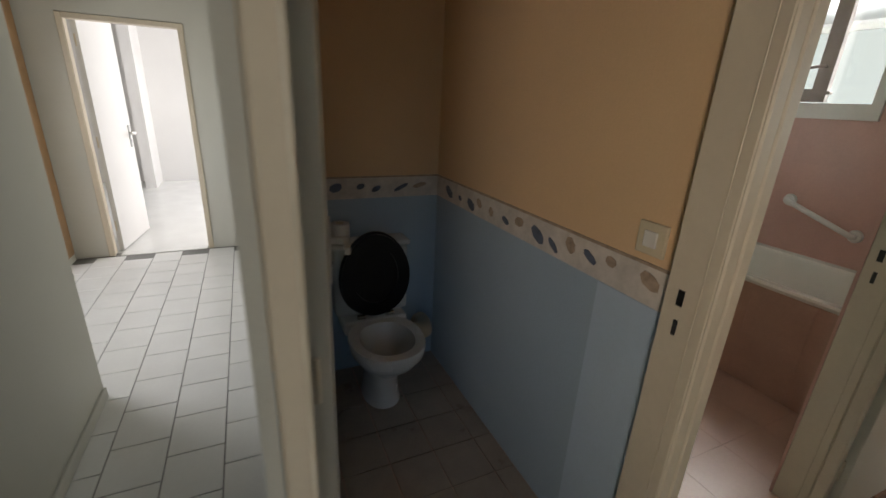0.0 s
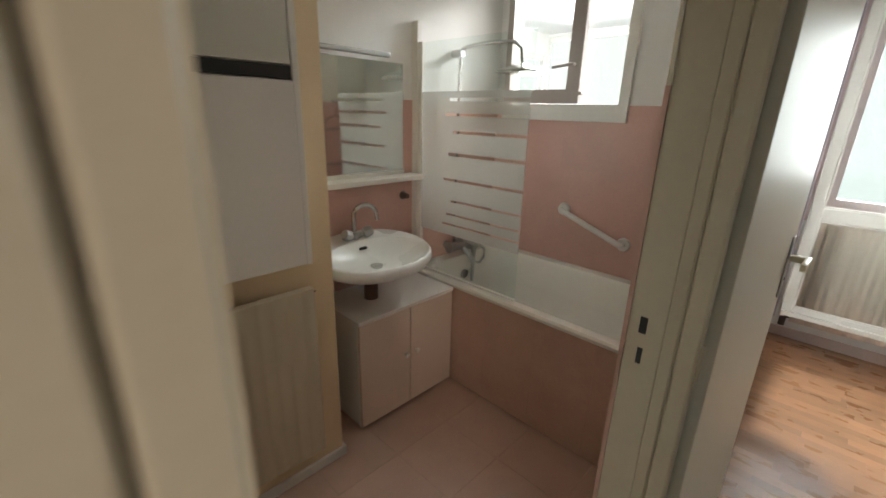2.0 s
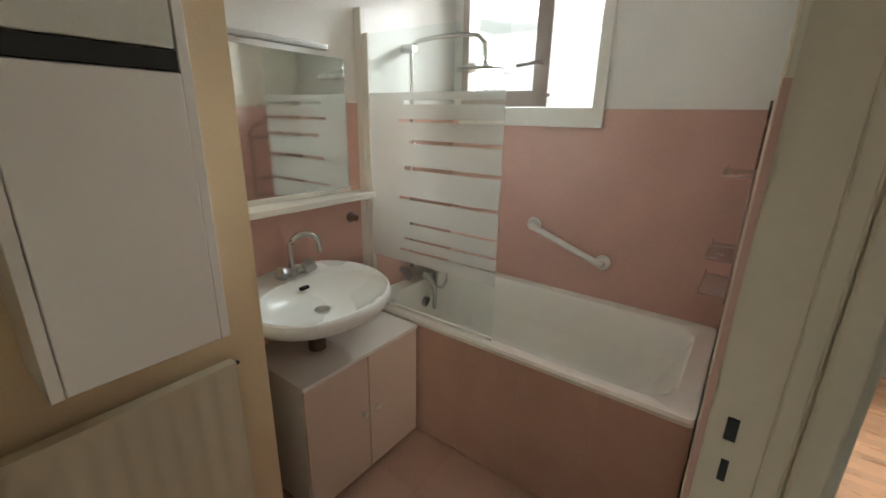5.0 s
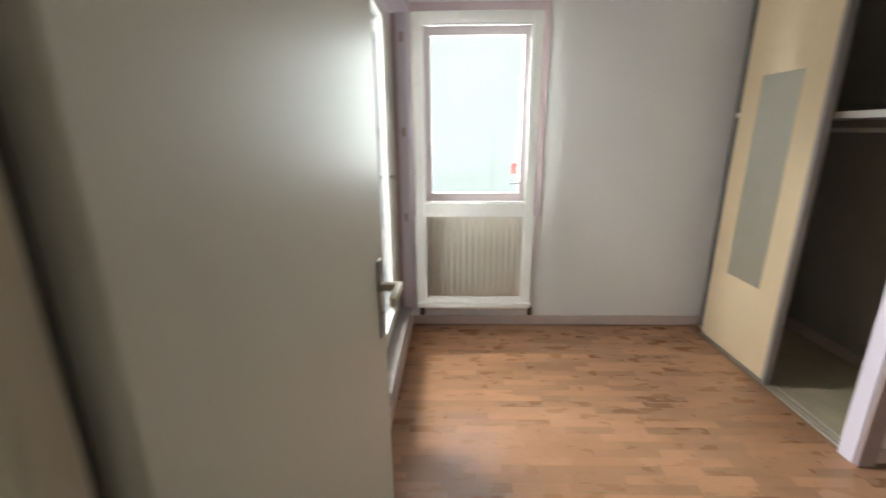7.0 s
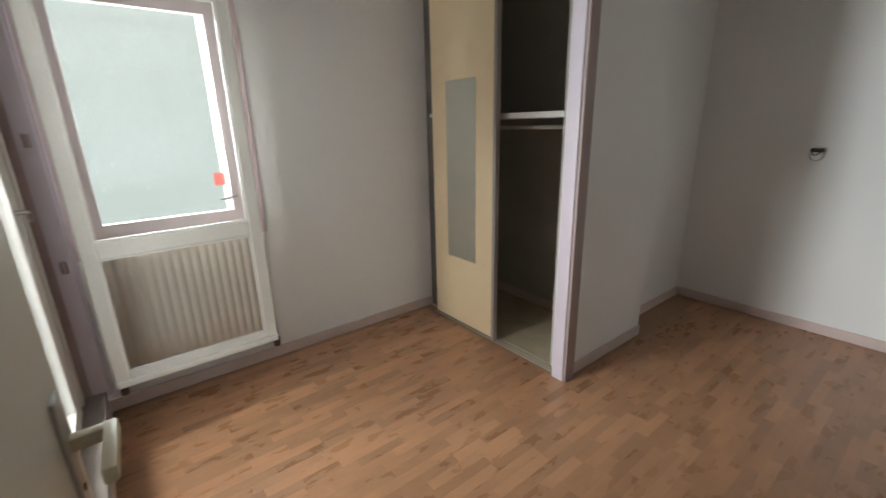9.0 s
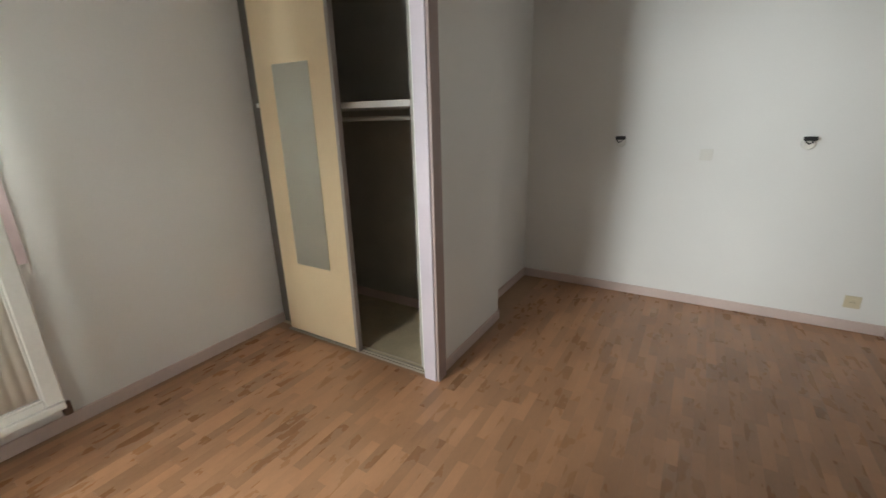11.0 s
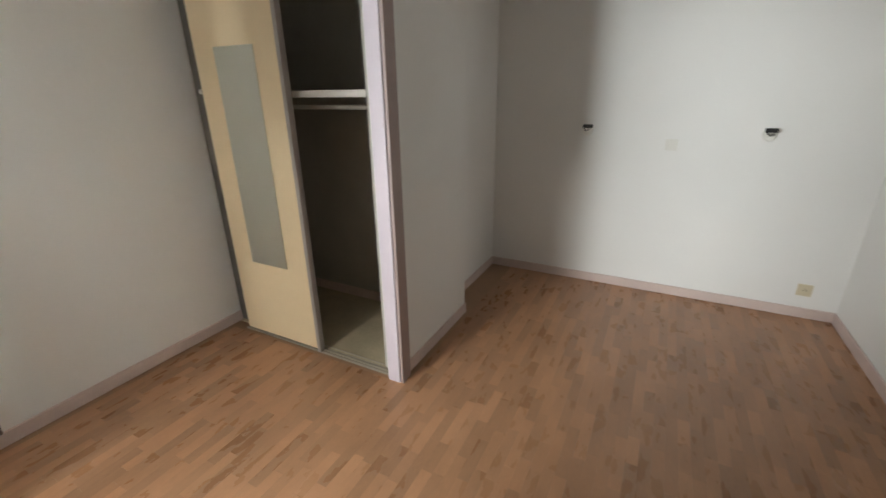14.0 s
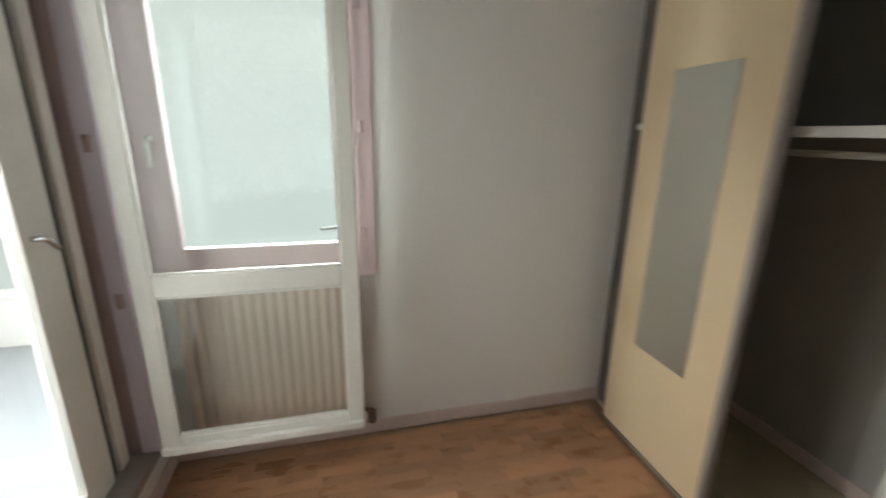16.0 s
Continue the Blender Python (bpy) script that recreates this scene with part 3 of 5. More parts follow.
def toilet():
    cx = 0.575
    t = thing("toilet", "white ceramic toilet with a raised black seat lid", "toilet", (cx, 1.6, 0))
    cy = 1.625
    prof = [(0.0, 0.095, 0.14, 1.74), (0.05, 0.085, 0.13, 1.74), (0.16, 0.08, 0.12, 1.73), (0.22, 0.10, 0.14, 1.71), (0.29, 0.145, 0.19, 1.66), (0.345, 0.172, 0.198, cy), (0.385, 0.180, 0.205, cy), (0.40, 0.176, 0.202, cy)]
    rings = [oval(cx, y, z, rx, ry, 32, 1.05, 2.2) for z, rx, ry, y in prof]
    rings += [oval(cx, cy - 0.01, z, rx, ry, 32, 1.05, 2.2) for z, rx, ry in ((0.398, 0.128, 0.148), (0.36, 0.118, 0.135), (0.27, 0.085, 0.105), (0.21, 0.05, 0.06))]
    part("bowl", bm_loft(rings, True, True), M_CERAMIC, t, "", True)
    part("bowl_water", bm_loft([oval(cx, cy - 0.01, 0.235, 0.062, 0.075, 24), oval(cx, cy - 0.01, 0.240, 0.064, 0.077, 24)]), M_CHROME, t, "still water in the bowl")
    part("back_shelf", bm_box(cx - 0.165, cx + 0.165, 1.79, 1.98, 0.33, 0.405, 0.02, 3), M_CERAMIC, t, "", True)
    part("cistern", bm_box(cx - 0.19, cx + 0.19, 1.868, 1.992, 0.40, 0.765, 0.025, 3), M_CERAMIC, t, "", True)
    lid = part("cistern_lid", bm_box(cx - 0.20, cx + 0.20, 1.858, 1.995, 0.765, 0.793, 0.012, 3), M_CERAMIC, t, "", True)
    part("flush_button", bm_rod((cx, 1.93, 0.792), (cx, 1.93, 0.804), 0.024, 20), M_CHROME, lid)
    # raised black lid and seat ring, leaning back on the cistern
    def upright(r0, r1, z0, z1, d0, d1):
        out = []
        for s in (d0, d1):
            ring = []
            for k in range(36):
                a = 2 * math.pi * k / 36
                u, v = math.cos(a), math.sin(a)
                zz = (z0 + z1) / 2 + v * (z1 - z0) / 2
                ring.append((cx + u * r0 * (1 - 0.10 * v), 1.815 - s + (zz - z0) * 0.05, zz))
            out.append(ring)
        return out
    part("seat_lid", bm_loft(upright(0.180, 0, 0.425, 0.862, 0.0, 0.014)), M_BLACKSEAT, t, "glossy black plastic lid standing open", True)
    outer, inner = upright(0.172, 0, 0.43, 0.852, 0.016, 0.030), upright(0.112, 0, 0.50, 0.80, 0.016, 0.030)
    bm = bmesh.new()
    rows = [[bm.verts.new(p) for p in r] for r in (outer[0], outer[1], inner[1], inner[0])]
    for s, q in zip(rows, rows[1:] + rows[:1]):
        for k in range(36):
            bm.faces.new((s[k], s[(k + 1) % 36], q[(k + 1) % 36], q[k]))
    part("seat_ring", bm, M_BLACKSEAT, t, "black plastic seat ring standing open", True)
    for dx in (-0.075, 0.075):
        part("seat_hinge", bm_rod((cx + dx - 0.02, 1.815, 0.418), (cx + dx + 0.02, 1.815, 0.418), 0.014, 14), M_CHROME, t, "", True)
    return t


toilet()
sp = thing("soil_pipe", "cream plastic waste pipe beside the toilet", "pipe", (0.72, 1.8, 0))
part("pipe", bm_tube([(0.60, 1.87, 0.27), (0.68, 1.86, 0.272), (0.75, 1.85, 0.262), (0.81, 1.85, 0.25), (0.87, 1.88, 0.24), (0.89, 1.95, 0.235), (0.89, 2.0, 0.235)], 0.052, 16), M_CREAMPL, sp, "", True)
part("collar", bm_tube([(0.695, 1.858, 0.270), (0.745, 1.85, 0.263)], 0.060, 16), M_CREAMPL, sp, "", True)
roll = thing("toilet_roll", "white paper roll on the cistern", "toilet paper", (0.43, 1.925, 0.793))
bm = bm_rod((0.43, 1.925, 0.793), (0.43, 1.925, 0.888), 0.046, 24)
part("paper", bm, M_WHITEPL, roll, "", True)
part("core", bm_rod((0.43, 1.925, 0.8885), (0.43, 1.925, 0.8895), 0.02, 16), M_CREAMPL, roll, "brown cardboard core")

# ---- corridor cupboard ----
cup = thing("hall_cupboard", "open brown wooden cupboard with shelves at the corridor's end", "cupboard", (-1.55, 4.3, 0))
part("back", bm_box(-1.87, -1.435, 4.395, 4.415, 0.06, H - 0.02), M_WOOD, cup)
part("side", bm_box(-1.437, -1.417, 4.02, 4.395, 0.06, H - 0.02), M_WOOD, cup)
part("plinth", bm_box(-1.87, -1.417, 4.02, 4.395, 0.0, 0.06), M_HALL, cup, "off-white plinth")
for z in (0.45, 0.9, 1.36, 1.62, 1.9):
    part("shelf", bm_box(-1.868, -1.438, 4.05, 4.394, z, z + 0.02, 0.002), M_WOOD, cup)

# ---- bathroom ----
def ribbed_radiator(name, label, along, a, b, wall, z0, z1, m, pitch=0.042, deep=0.055, off=0.03, side=-1, rib=0.012):
    """A pressed steel panel radiator: along 'x' or 'y' from a to b, standing off from the wall on its side."""
    t = thing(name, label, "radiator", ((a + b) / 2, wall + side * (off + deep / 2), 0) if along == "x" else (wall + side * (off + deep / 2), (a + b) / 2, 0))

    def place(u, v, z):
        return (u, wall + side * (off + v), z) if along == "x" else (wall + side * (off + v), u, z)
    n = int((b - a) / pitch)
    prof = []
    for i in range(n):
        u = a + (b - a) * i / n
        w = (b - a) / n
        prof += [(u + 0.10 * w, 0.0), (u + 0.30 * w, rib), (u + 0.70 * w, rib), (u + 0.90 * w, 0.0)]
    prof = [(a, 0.0)] + prof + [(b, 0.0)]
    bm = bmesh.new()
    cols = []
    for u, d in prof:
        f = deep - 0.012
        cols.append([bm.verts.new(place(u, v, z)) for v, z in ((0.01, z0), (f, z0), (f + 0.3 * d, z0 + 0.008), (f + d, z0 + 0.03), (f + d, z1 - 0.03), (f + 0.3 * d, z1 - 0.008), (f, z1), (0.01, z1))])
    for c, e in zip(cols, cols[1:]):
        for k in range(7):
            bm.faces.new((c[k], e[k], e[k + 1], c[k + 1]))
    bm.faces.new(cols[0]), bm.faces.new(cols[-1][::-1])
    part("panel", bm, m, t, "vertically ribbed steel panel", True)
    p, q = place(a + 0.01, 0.002, 0), place(b - 0.01, deep - 0.016, 0)
    part("top_grille", bm_box(min(p[0], q[0]), max(p[0], q[0]), min(p[1], q[1]), max(p[1], q[1]), z1 - 0.02, z1 - 0.006), m, t)
    for u in (a + 0.08, b - 0.08):
        p, q = place(u - 0.015, -off, 0), place(u + 0.015, 0.01, 0)
        part("bracket", bm_box(min(p[0], q[0]), max(p[0], q[0]), min(p[1], q[1]), max(p[1], q[1]), z1 - 0.12, z1 - 0.08), m, t)
    return t, place


rad1, pl = ribbed_radiator("radiator", "small cream ribbed steel radiator on the beige wall", "x", 1.205, 1.668, 1.63, 0.16, 0.882, M_RADIATOR, 0.05, rib=0.007)
part("valve_body", bm_rod(pl(1.185, 0.02, 0.82), pl(1.185, 0.02, 0.90), 0.013, 12), M_CHROME, rad1, "", True)
part("valve_head", bm_tube([pl(1.20, 0.025, 0.902), pl(1.175, 0.03, 0.912), pl(1.15, 0.034, 0.918), pl(1.12, 0.038, 0.922)], [0.010, 0.015, 0.016, 0.014], 14), M_WHITEPL, rad1, "white plastic radiator valve knob", True)
part("supply_pipe", bm_tube([pl(1.185, 0.02, 0.82), pl(1.183, 0.015, 0.4), pl(1.183, 0.015, 0.0)], 0.008, 10), M_COPPER, rad1, "brown painted pipe", True)
screw = obj("wall_screw", bm_rod((1.702, 1.63, 0.838), (1.702, 1.624, 0.838), 0.006, 12), M_BLACK)
tagged(screw, "small dark screw in the beige wall", "screw")

wc = thing("wall_cabinet", "white melamine wall cabinet with a flap door hung over the radiator", "cabinet", (1.44, 1.52, 1.03))
CX0, CX1, CY0 = 1.302, 1.618, 1.457
part("side_panel", bm_box(CX0, CX0 + 0.02, CY0, 1.628, 1.018, 2.12, 0.001), M_CABWHITE, wc)
part("side_panel", bm_box(CX1 - 0.02, CX1, CY0, 1.628, 1.018, 2.12, 0.001), M_CABWHITE, wc)
part("bottom_panel", bm_box(CX0 + 0.02, CX1 - 0.02, CY0 + 0.02, 1.628, 1.018, 1.038, 0.001), M_CABWHITE, wc)
part("back_panel", bm_box(CX0 + 0.02, CX1 - 0.02, 1.615, 1.628, 1.05, 2.10, 0), M_CABWHITE, wc)
part("top_panel", bm_box(CX0 + 0.02, CX1 - 0.02, CY0, 1.628, 2.10, 2.12, 0.001), M_CABWHITE, wc)
part("flap_door", bm_box(CX0 + 0.022, CX1 - 0.022, CY0 - 0.004, CY0 + 0.014, 1.021, 1.578, 0.002), M_CABWHITE, wc)
# Black strip added to paint the shade of the open slot.
part("slot_shade", bm_box(CX0 + 0.021, CX1 - 0.021, CY0 + 0.006, CY0 + 0.02, 1.582, 1.616, 0), M_BLACK, wc, "black strip painted as the shade of the open slot above the flap")
part("upper_door", bm_box(CX0 + 0.022, CX1 - 0.022, CY0 + 0.004, CY0 + 0.018, 1.620, 2.098, 0.002), M_HALL, wc, "grey-white upper door")


def vanity():
    t = thing("vanity_unit", "white under-basin cabinet with two pink beige doors", "cabinet", (2.19, 1.8, 0))
    x0, x1, y0, y1, z1 = 1.930, 2.540, 1.668, 2.045, 0.600
    part("side_panel", bm_box(x0, x0 + 0.018, y0 + 0.02, y1, 0.03, z1 - 0.02, 0.001), M_CABWHITE, t)
    part("side_panel", bm_box(x1 - 0.018, x1, y0 + 0.02, y1, 0.03, z1 - 0.02, 0.001), M_CABWHITE, t)
    part("bottom_panel", bm_box(x0 + 0.018, x1 - 0.018, y0 + 0.02, y1, 0.03, 0.048, 0), M_CABWHITE, t)
    part("top_panel", bm_box(x0 - 0.004, x1 + 0.004, y0, y1, z1 - 0.018, z1, 0.002), M_CABWHITE, t)
    mid = (x0 + x1) / 2
    for a, b, kx in ((x0, mid - 0.0025, mid - 0.035), (mid + 0.0025, x1, mid + 0.035)):
        d = part("door", bm_box(a, b, y0 + 0.002, y0 + 0.019, 0.032, z1 - 0.021, 0.002), M_CABPINK, t, "pink beige cabinet door")
        part("knob", bm_tube([(kx, y0 + 0.002, 0.33), (kx, y0 - 0.008, 0.33), (kx, y0 - 0.016, 0.33), (kx, y0 - 0.021, 0.33)], [0.007, 0.008, 0.015, 0.010], 14), M_CABWHITE, d, "round white knob", True)
    for a in (x0 + 0.03, x1 - 0.03):
        for b in (y0 + 0.05, y1 - 0.04):
            part("foot", bm_rod((a, b, 0.0), (a, b, 0.031), 0.016, 12), M_WHITEPL, t)
    return t


vanity()


def washbasin():
    cx, cy = 2.145, 1.825
    t = thing("washbasin", "oval white ceramic washbasin with a chrome mixer tap", "washbasin", (cx, cy, 0.61))
    rx, ry = 0.305, 0.236
    up = 0.018
    o = lambda z, k, dy=0.0, p=2.2: oval(cx, cy + dy, z + up + 0.10 * dy, rx * k, ry * k, 44, 1.0, p)
    bowl = lambda z, kx, ky, dy: oval(cx, cy + dy, z + up, rx * kx, ry * ky, 44, 1.0, 2.1)
    rings = [o(0.655, 0.30, 0.06), o(0.70, 0.55, 0.03), o(0.735, 0.82, 0.01), o(0.762, 0.96), o(0.785, 1.0), o(0.802, 1.0), o(0.814, 0.985), o(0.818, 0.955), bowl(0.812, 0.91, 0.69, -0.046), bowl(0.800, 0.875, 0.65, -0.045), bowl(0.778, 0.77, 0.56, -0.040), bowl(0.752, 0.56, 0.42, -0.030), bowl(0.737, 0.26, 0.22, -0.022), bowl(0.733, 0.085, 0.10, -0.020)]
    rings = [[(x, y, z - 0.022 + 0.13 * (y - cy + ry)) for x, y, z in ring] for ring in rings]
    part("basin", bm_loft(rings), M_CERAMIC, t, "", True)
    part("overflow_slot", bm_box(cx - 0.020, cx + 0.020, cy + 0.080, cy + 0.093, 0.816, 0.829, 0.002), M_BLACK, t, "dark overflow slot")
    part("drain", bm_rod((cx, cy - 0.020, 0.752), (cx, cy - 0.020, 0.763), 0.030, 24), M_CHROME, t, "chrome drain", True)
    part("trap", bm_rod((cx, cy + 0.03, 0.575), (cx, cy + 0.03, 0.67), 0.035, 18), M_COPPER, t, "dark waste trap under the basin", True)
    ty, tz = cy + 0.160, 0.838
    tap = part("tap_body", bm_rod((cx, ty, tz), (cx, ty, tz + 0.055), 0.030, 20, 0.021), M_ALU, t, "chrome mixer tap", True)
    part("tap_base", bm_rod((cx, ty, tz - 0.012), (cx, ty, tz + 0.006), 0.036, 24, 0.032), M_CHROME, tap, "", True)
    for s in (-1, 1):
        part("tap_knob", bm_tube([(cx + s * 0.012, ty - 0.004, tz + 0.030), (cx + s * 0.040, ty - 0.018, tz + 0.042), (cx + s * 0.046, ty - 0.021, tz + 0.045), (cx + s * 0.070, ty - 0.034, tz + 0.056), (cx + s * 0.082, ty - 0.040, tz + 0.062)], [0.013, 0.014, 0.027, 0.028, 0.020], 8), M_ALU, tap, "ribbed chrome tap knob", True)
    pts = [(cx, ty, tz + 0.05)] + [(cx + 0.050 * (1 - math.cos(a)), ty - 0.028 * (1 - math.cos(a)), tz + 0.135 + 0.055 * math.sin(a)) for a in [math.pi * k / 10 for k in range(11)]] + [(cx + 0.102, ty - 0.057, tz + 0.112)]
    part("spout", bm_tube(pts, 0.0115, 12), M_CHROME, tap, "swan-neck spout", True)
    t.location.x -= 0.012
    t.location.z += 0.028
    return t


washbasin()

mr = thing("bathroom_mirror", "rectangular wall mirror over the washbasin", "mirror", (2.15, 2.05, 1.2))
part("glass", bm_box(1.80, 2.512, SINK_Y - 0.012, SINK_Y - 0.006, 1.198, 1.738, 0.002), M_MIRROR, mr, "silvered glass")
part("backing", bm_box(1.80, 2.510, SINK_Y - 0.006, SINK_Y, 1.200, 1.736, 0), M_BLACK, mr)
lb = thing("mirror_lamp", "slim grey strip lamp above the mirror, switched off", "lamp", (2.1, 2.0, 1.76))
part("housing", bm_box(1.80, 2.385, 1.99, 2.016, 1.750, 1.772, 0.006, 2), M_ALU, lb)
part("lamp_arm", bm_box(2.05, 2.09, 2.014, SINK_Y, 1.756, 1.768, 0.002), M_ALU, lb)
sh = thing("mirror_shelf", "narrow white shelf below the mirror", "shelf", (2.15, 2.0, 1.16))
part("board", bm_box(1.80, 2.572, 1.940, SINK_Y - 0.007, 1.152, 1.177, 0.003, 2), M_CABWHITE, sh)
part("lip", bm_box(1.80, 2.512, SINK_Y - 0.02, SINK_Y - 0.007, 1.177, 1.198, 0.002), M_WHITEPL, sh, "mirror clip rail")
hk = thing("stop_valve", "small dark metal stop valve on the pink tiles", "valve", (2.455, 2.04, 1.03))
part("knob", bm_rod((2.510, SINK_Y - 0.007, 1.053), (2.510, SINK_Y - 0.05, 1.053), 0.018, 16, 0.014), M_COPPER, hk, "", True)
part("rosette", bm_rod((2.510, SINK_Y - 0.006, 1.053), (2.510, SINK_Y - 0.012, 1.053), 0.025, 20), M_CHROME, hk, "", True)

# bath
BX0, BX1, BY0, BY1, RIM = 2.555, WIN_X - 0.01, 0.556, SINK_Y - 0.012, 0.622


def rounded(x0, x1, y0, y1, r, z, n=8):
    out = []
    for cx, cy, a0 in ((x1 - r, y1 - r, 0), (x0 + r, y1 - r, 90), (x0 + r, y0 + r, 180), (x1 - r, y0 + r, 270)):
        for k in range(n + 1):
            a = radians(a0 + 90 * k / n)
            out.append((cx + r * math.cos(a), cy + r * math.sin(a), z))
    return out


bath = thing("bathtub", "white enamel bathtub with a pink tiled front", "bathtub", (2.95, 1.3, 0))
bx = [rounded(BX0, BX1, BY0, BY1, 0.02, RIM - 0.03), rounded(BX0 - 0.006, BX1, BY0, BY1, 0.02, RIM - 0.012), rounded(BX0, BX1, BY0, BY1, 0.025, RIM), rounded(BX0 + 0.05, BX1 - 0.06, BY0 + 0.07, BY1 - 0.08, 0.12, RIM - 0.002),
      rounded(BX0 + 0.062, BX1 - 0.072, BY0 + 0.085, BY1 - 0.092, 0.13, RIM - 0.02), rounded(BX0 + 0.085, BX1 - 0.095, BY0 + 0.16, BY1 - 0.11, 0.14, RIM - 0.20), rounded(BX0 + 0.12, BX1 - 0.13, BY0 + 0.25, BY1 - 0.14, 0.14, RIM - 0.34), rounded(BX0 + 0.18, BX1 - 0.19, BY0 + 0.33, BY1 - 0.21, 0.12, RIM - 0.385)]
part("tub", bm_loft(bx, False, True), M_ENAMEL, bath, "", True)
part("panel_core", bm_box(BX0 + 0.016, BX0 + 0.05, BY0, BY1, 0.0, RIM - 0.03), M_PINKJOINT, bath, "pink jointed bath front")
part("overflow_plate", bm_rod((2.94, BY1 - 0.105, 0.50), (2.94, BY1 - 0.12, 0.498), 0.03, 20), M_CHROME, bath, "", True)
for i in range(5):
    for j in range(2):
        y0 = BY0 + i * 0.300
        y1 = min(y0 + 0.2995, BY1)
        z0 = 0.004 + j * 0.294
        part("tile", bm_box(BX0 + 0.008, BX0 + 0.016, y0, y1, z0, z0 + 0.2935, 0.0005), M_BATHPANEL, bath)

mx = thing("bath_mixer", "chrome bath mixer with a hand shower on the tiled wall", "tap", (2.88, 1.96, 0.70))
part("body", bm_rod((2.800, 1.960, 0.712), (2.960, 1.960, 0.700), 0.029, 20), M_ALU, mx, "", True)
for x, z in ((2.782, 0.713), (2.978, 0.699)):
    part("tap_knob", bm_rod((x - 0.020, 1.960, z), (x + 0.020, 1.960, z), 0.036, 12, 0.031), M_ALU, mx, "", True)
for x in (2.820, 2.940):
    part("inlet", bm_rod((x, 1.960, 0.706), (x, SINK_Y - 0.008, 0.706), 0.019, 14), M_ALU, mx, "", True)
part("spout", bm_tube([(2.880, 1.960, 0.700), (2.880, 1.925, 0.680), (2.882, 1.885, 0.660), (2.883, 1.865, 0.615)], 0.018, 12), M_ALU, mx, "", True)
part("cradle", bm_tube([(2.900, 1.950, 0.735), (2.930, 1.915, 0.720), (2.960, 1.900, 0.695)], 0.016, 12), M_ALU, mx, "", True)
part("hand_shower", bm_tube([(2.935, 1.900, 0.700), (2.935, 1.902, 0.600), (2.938, 1.906, 0.465)], [0.017, 0.013, 0.011], 14), M_ALU, mx, "hand shower hanging from its cradle", True)
part("hose", bm_tube([(2.950, 1.945, 0.705), (3.000, 1.905, 0.700), (3.030, 1.890, 0.665), (3.025, 1.885, 0.615), (2.985, 1.890, 0.580), (2.950, 1.905, 0.60)], 0.008, 8), M_ALU, mx, "", True)
mx.location.x += 0.045
mx.location.z -= 0.015
shw = thing("shower_column", "chrome shower column with a flat rain head", "shower", (2.96, 2.0, 0.8))
part("riser", bm_rod((2.900, 2.005, 0.71), (2.900, 2.005, 1.84), 0.010, 14), M_CHROME, shw, "", True)
part("wall_bracket", bm_rod((2.900, SINK_Y, 1.825), (2.900, 1.985, 1.825), 0.021, 18), M_CHROME, shw, "", True)
part("arm", bm_tube([(2.900, 2.005, 1.83), (2.900, 1.995, 1.842), (2.900, 1.96, 1.855), (2.900, 1.86, 1.862), (2.900, 1.72, 1.862), (2.900, 1.63, 1.852), (2.900, 1.592, 1.82), (2.900, 1.583, 1.745)], 0.010, 12), M_CHROME, shw, "", True)
part("rain_head", bm_loft([rounded(2.800, 3.000, 1.482, 1.682, 0.02, 1.703, 4), rounded(2.800, 3.000, 1.482, 1.682, 0.02, 1.715, 4), rounded(2.880, 2.920, 1.562, 1.602, 0.015, 1.75, 4)]), M_CHROME, shw, "square flat shower head", True)

scr = thing("shower_screen", "glass bath screen with frosted horizontal stripes", "shower screen", (2.59, 1.7, RIM))
SX = 2.592
part("wall_profile", bm_box(SX - 0.012, SX + 0.018, SINK_Y - 0.045, SINK_Y, RIM + 0.003, 1.945, 0.003), M_WHITEPL, scr, "white aluminium wall profile")
part("hinge_profile", bm_box(SX - 0.010, SX + 0.014, SINK_Y - 0.08, SINK_Y - 0.046, RIM + 0.006, 1.845, 0.003), M_WHITEPL, scr, "white hinge profile")
g = part("glass", bm_box(SX - 0.003, SX + 0.003, 1.305, SINK_Y - 0.078, RIM + 0.012, 1.84, 0), M_GLASS, scr, "clear glass pane")
part("seal", bm_box(SX - 0.006, SX + 0.006, 1.305, SINK_Y - 0.078, RIM + 0.001, RIM + 0.014, 0), M_WHITEPL, scr, "rubber seal")
edges = [(0.870, 0.922), (0.933, 0.978), (0.988, 1.051), (1.062, 1.161), (1.175, 1.291), (1.308, 1.403), (1.418, 1.488), (1.501, 1.558), (1.574, 1.605)]
for i, (a, b) in enumerate(edges):
    part("frosted_band", bm_box(SX - 0.0045, SX - 0.0032, 1.306, SINK_Y - 0.08, a, b, 0), M_FROST, scr, "frosted stripe on the glass")
    if i + 1 < len(edges):
        part("frosted_gap", bm_box(SX - 0.0045, SX - 0.0032, SINK_Y - 0.25 - 0.03 * (i % 3), SINK_Y - 0.08, b, edges[i + 1][0], 0), M_FROST, scr)

gb = thing("grab_bar", "white plastic grab bar over the bath", "grab bar", (3.29, 1.29, 0.88))
a, b = Vector((WIN_X - 0.055, 1.485, 0.958)), Vector((WIN_X - 0.055, 1.095, 0.818))
part("bar", bm_tube([(WIN_X - 0.012, a.y, a.z), (WIN_X - 0.045, a.y, a.z), tuple(a + (b - a) * 0.03), tuple(a + (b - a) * 0.97), (WIN_X - 0.045, b.y, b.z), (WIN_X - 0.012, b.y, b.z)], 0.0165, 16), M_WHITEPL, gb, "", True)
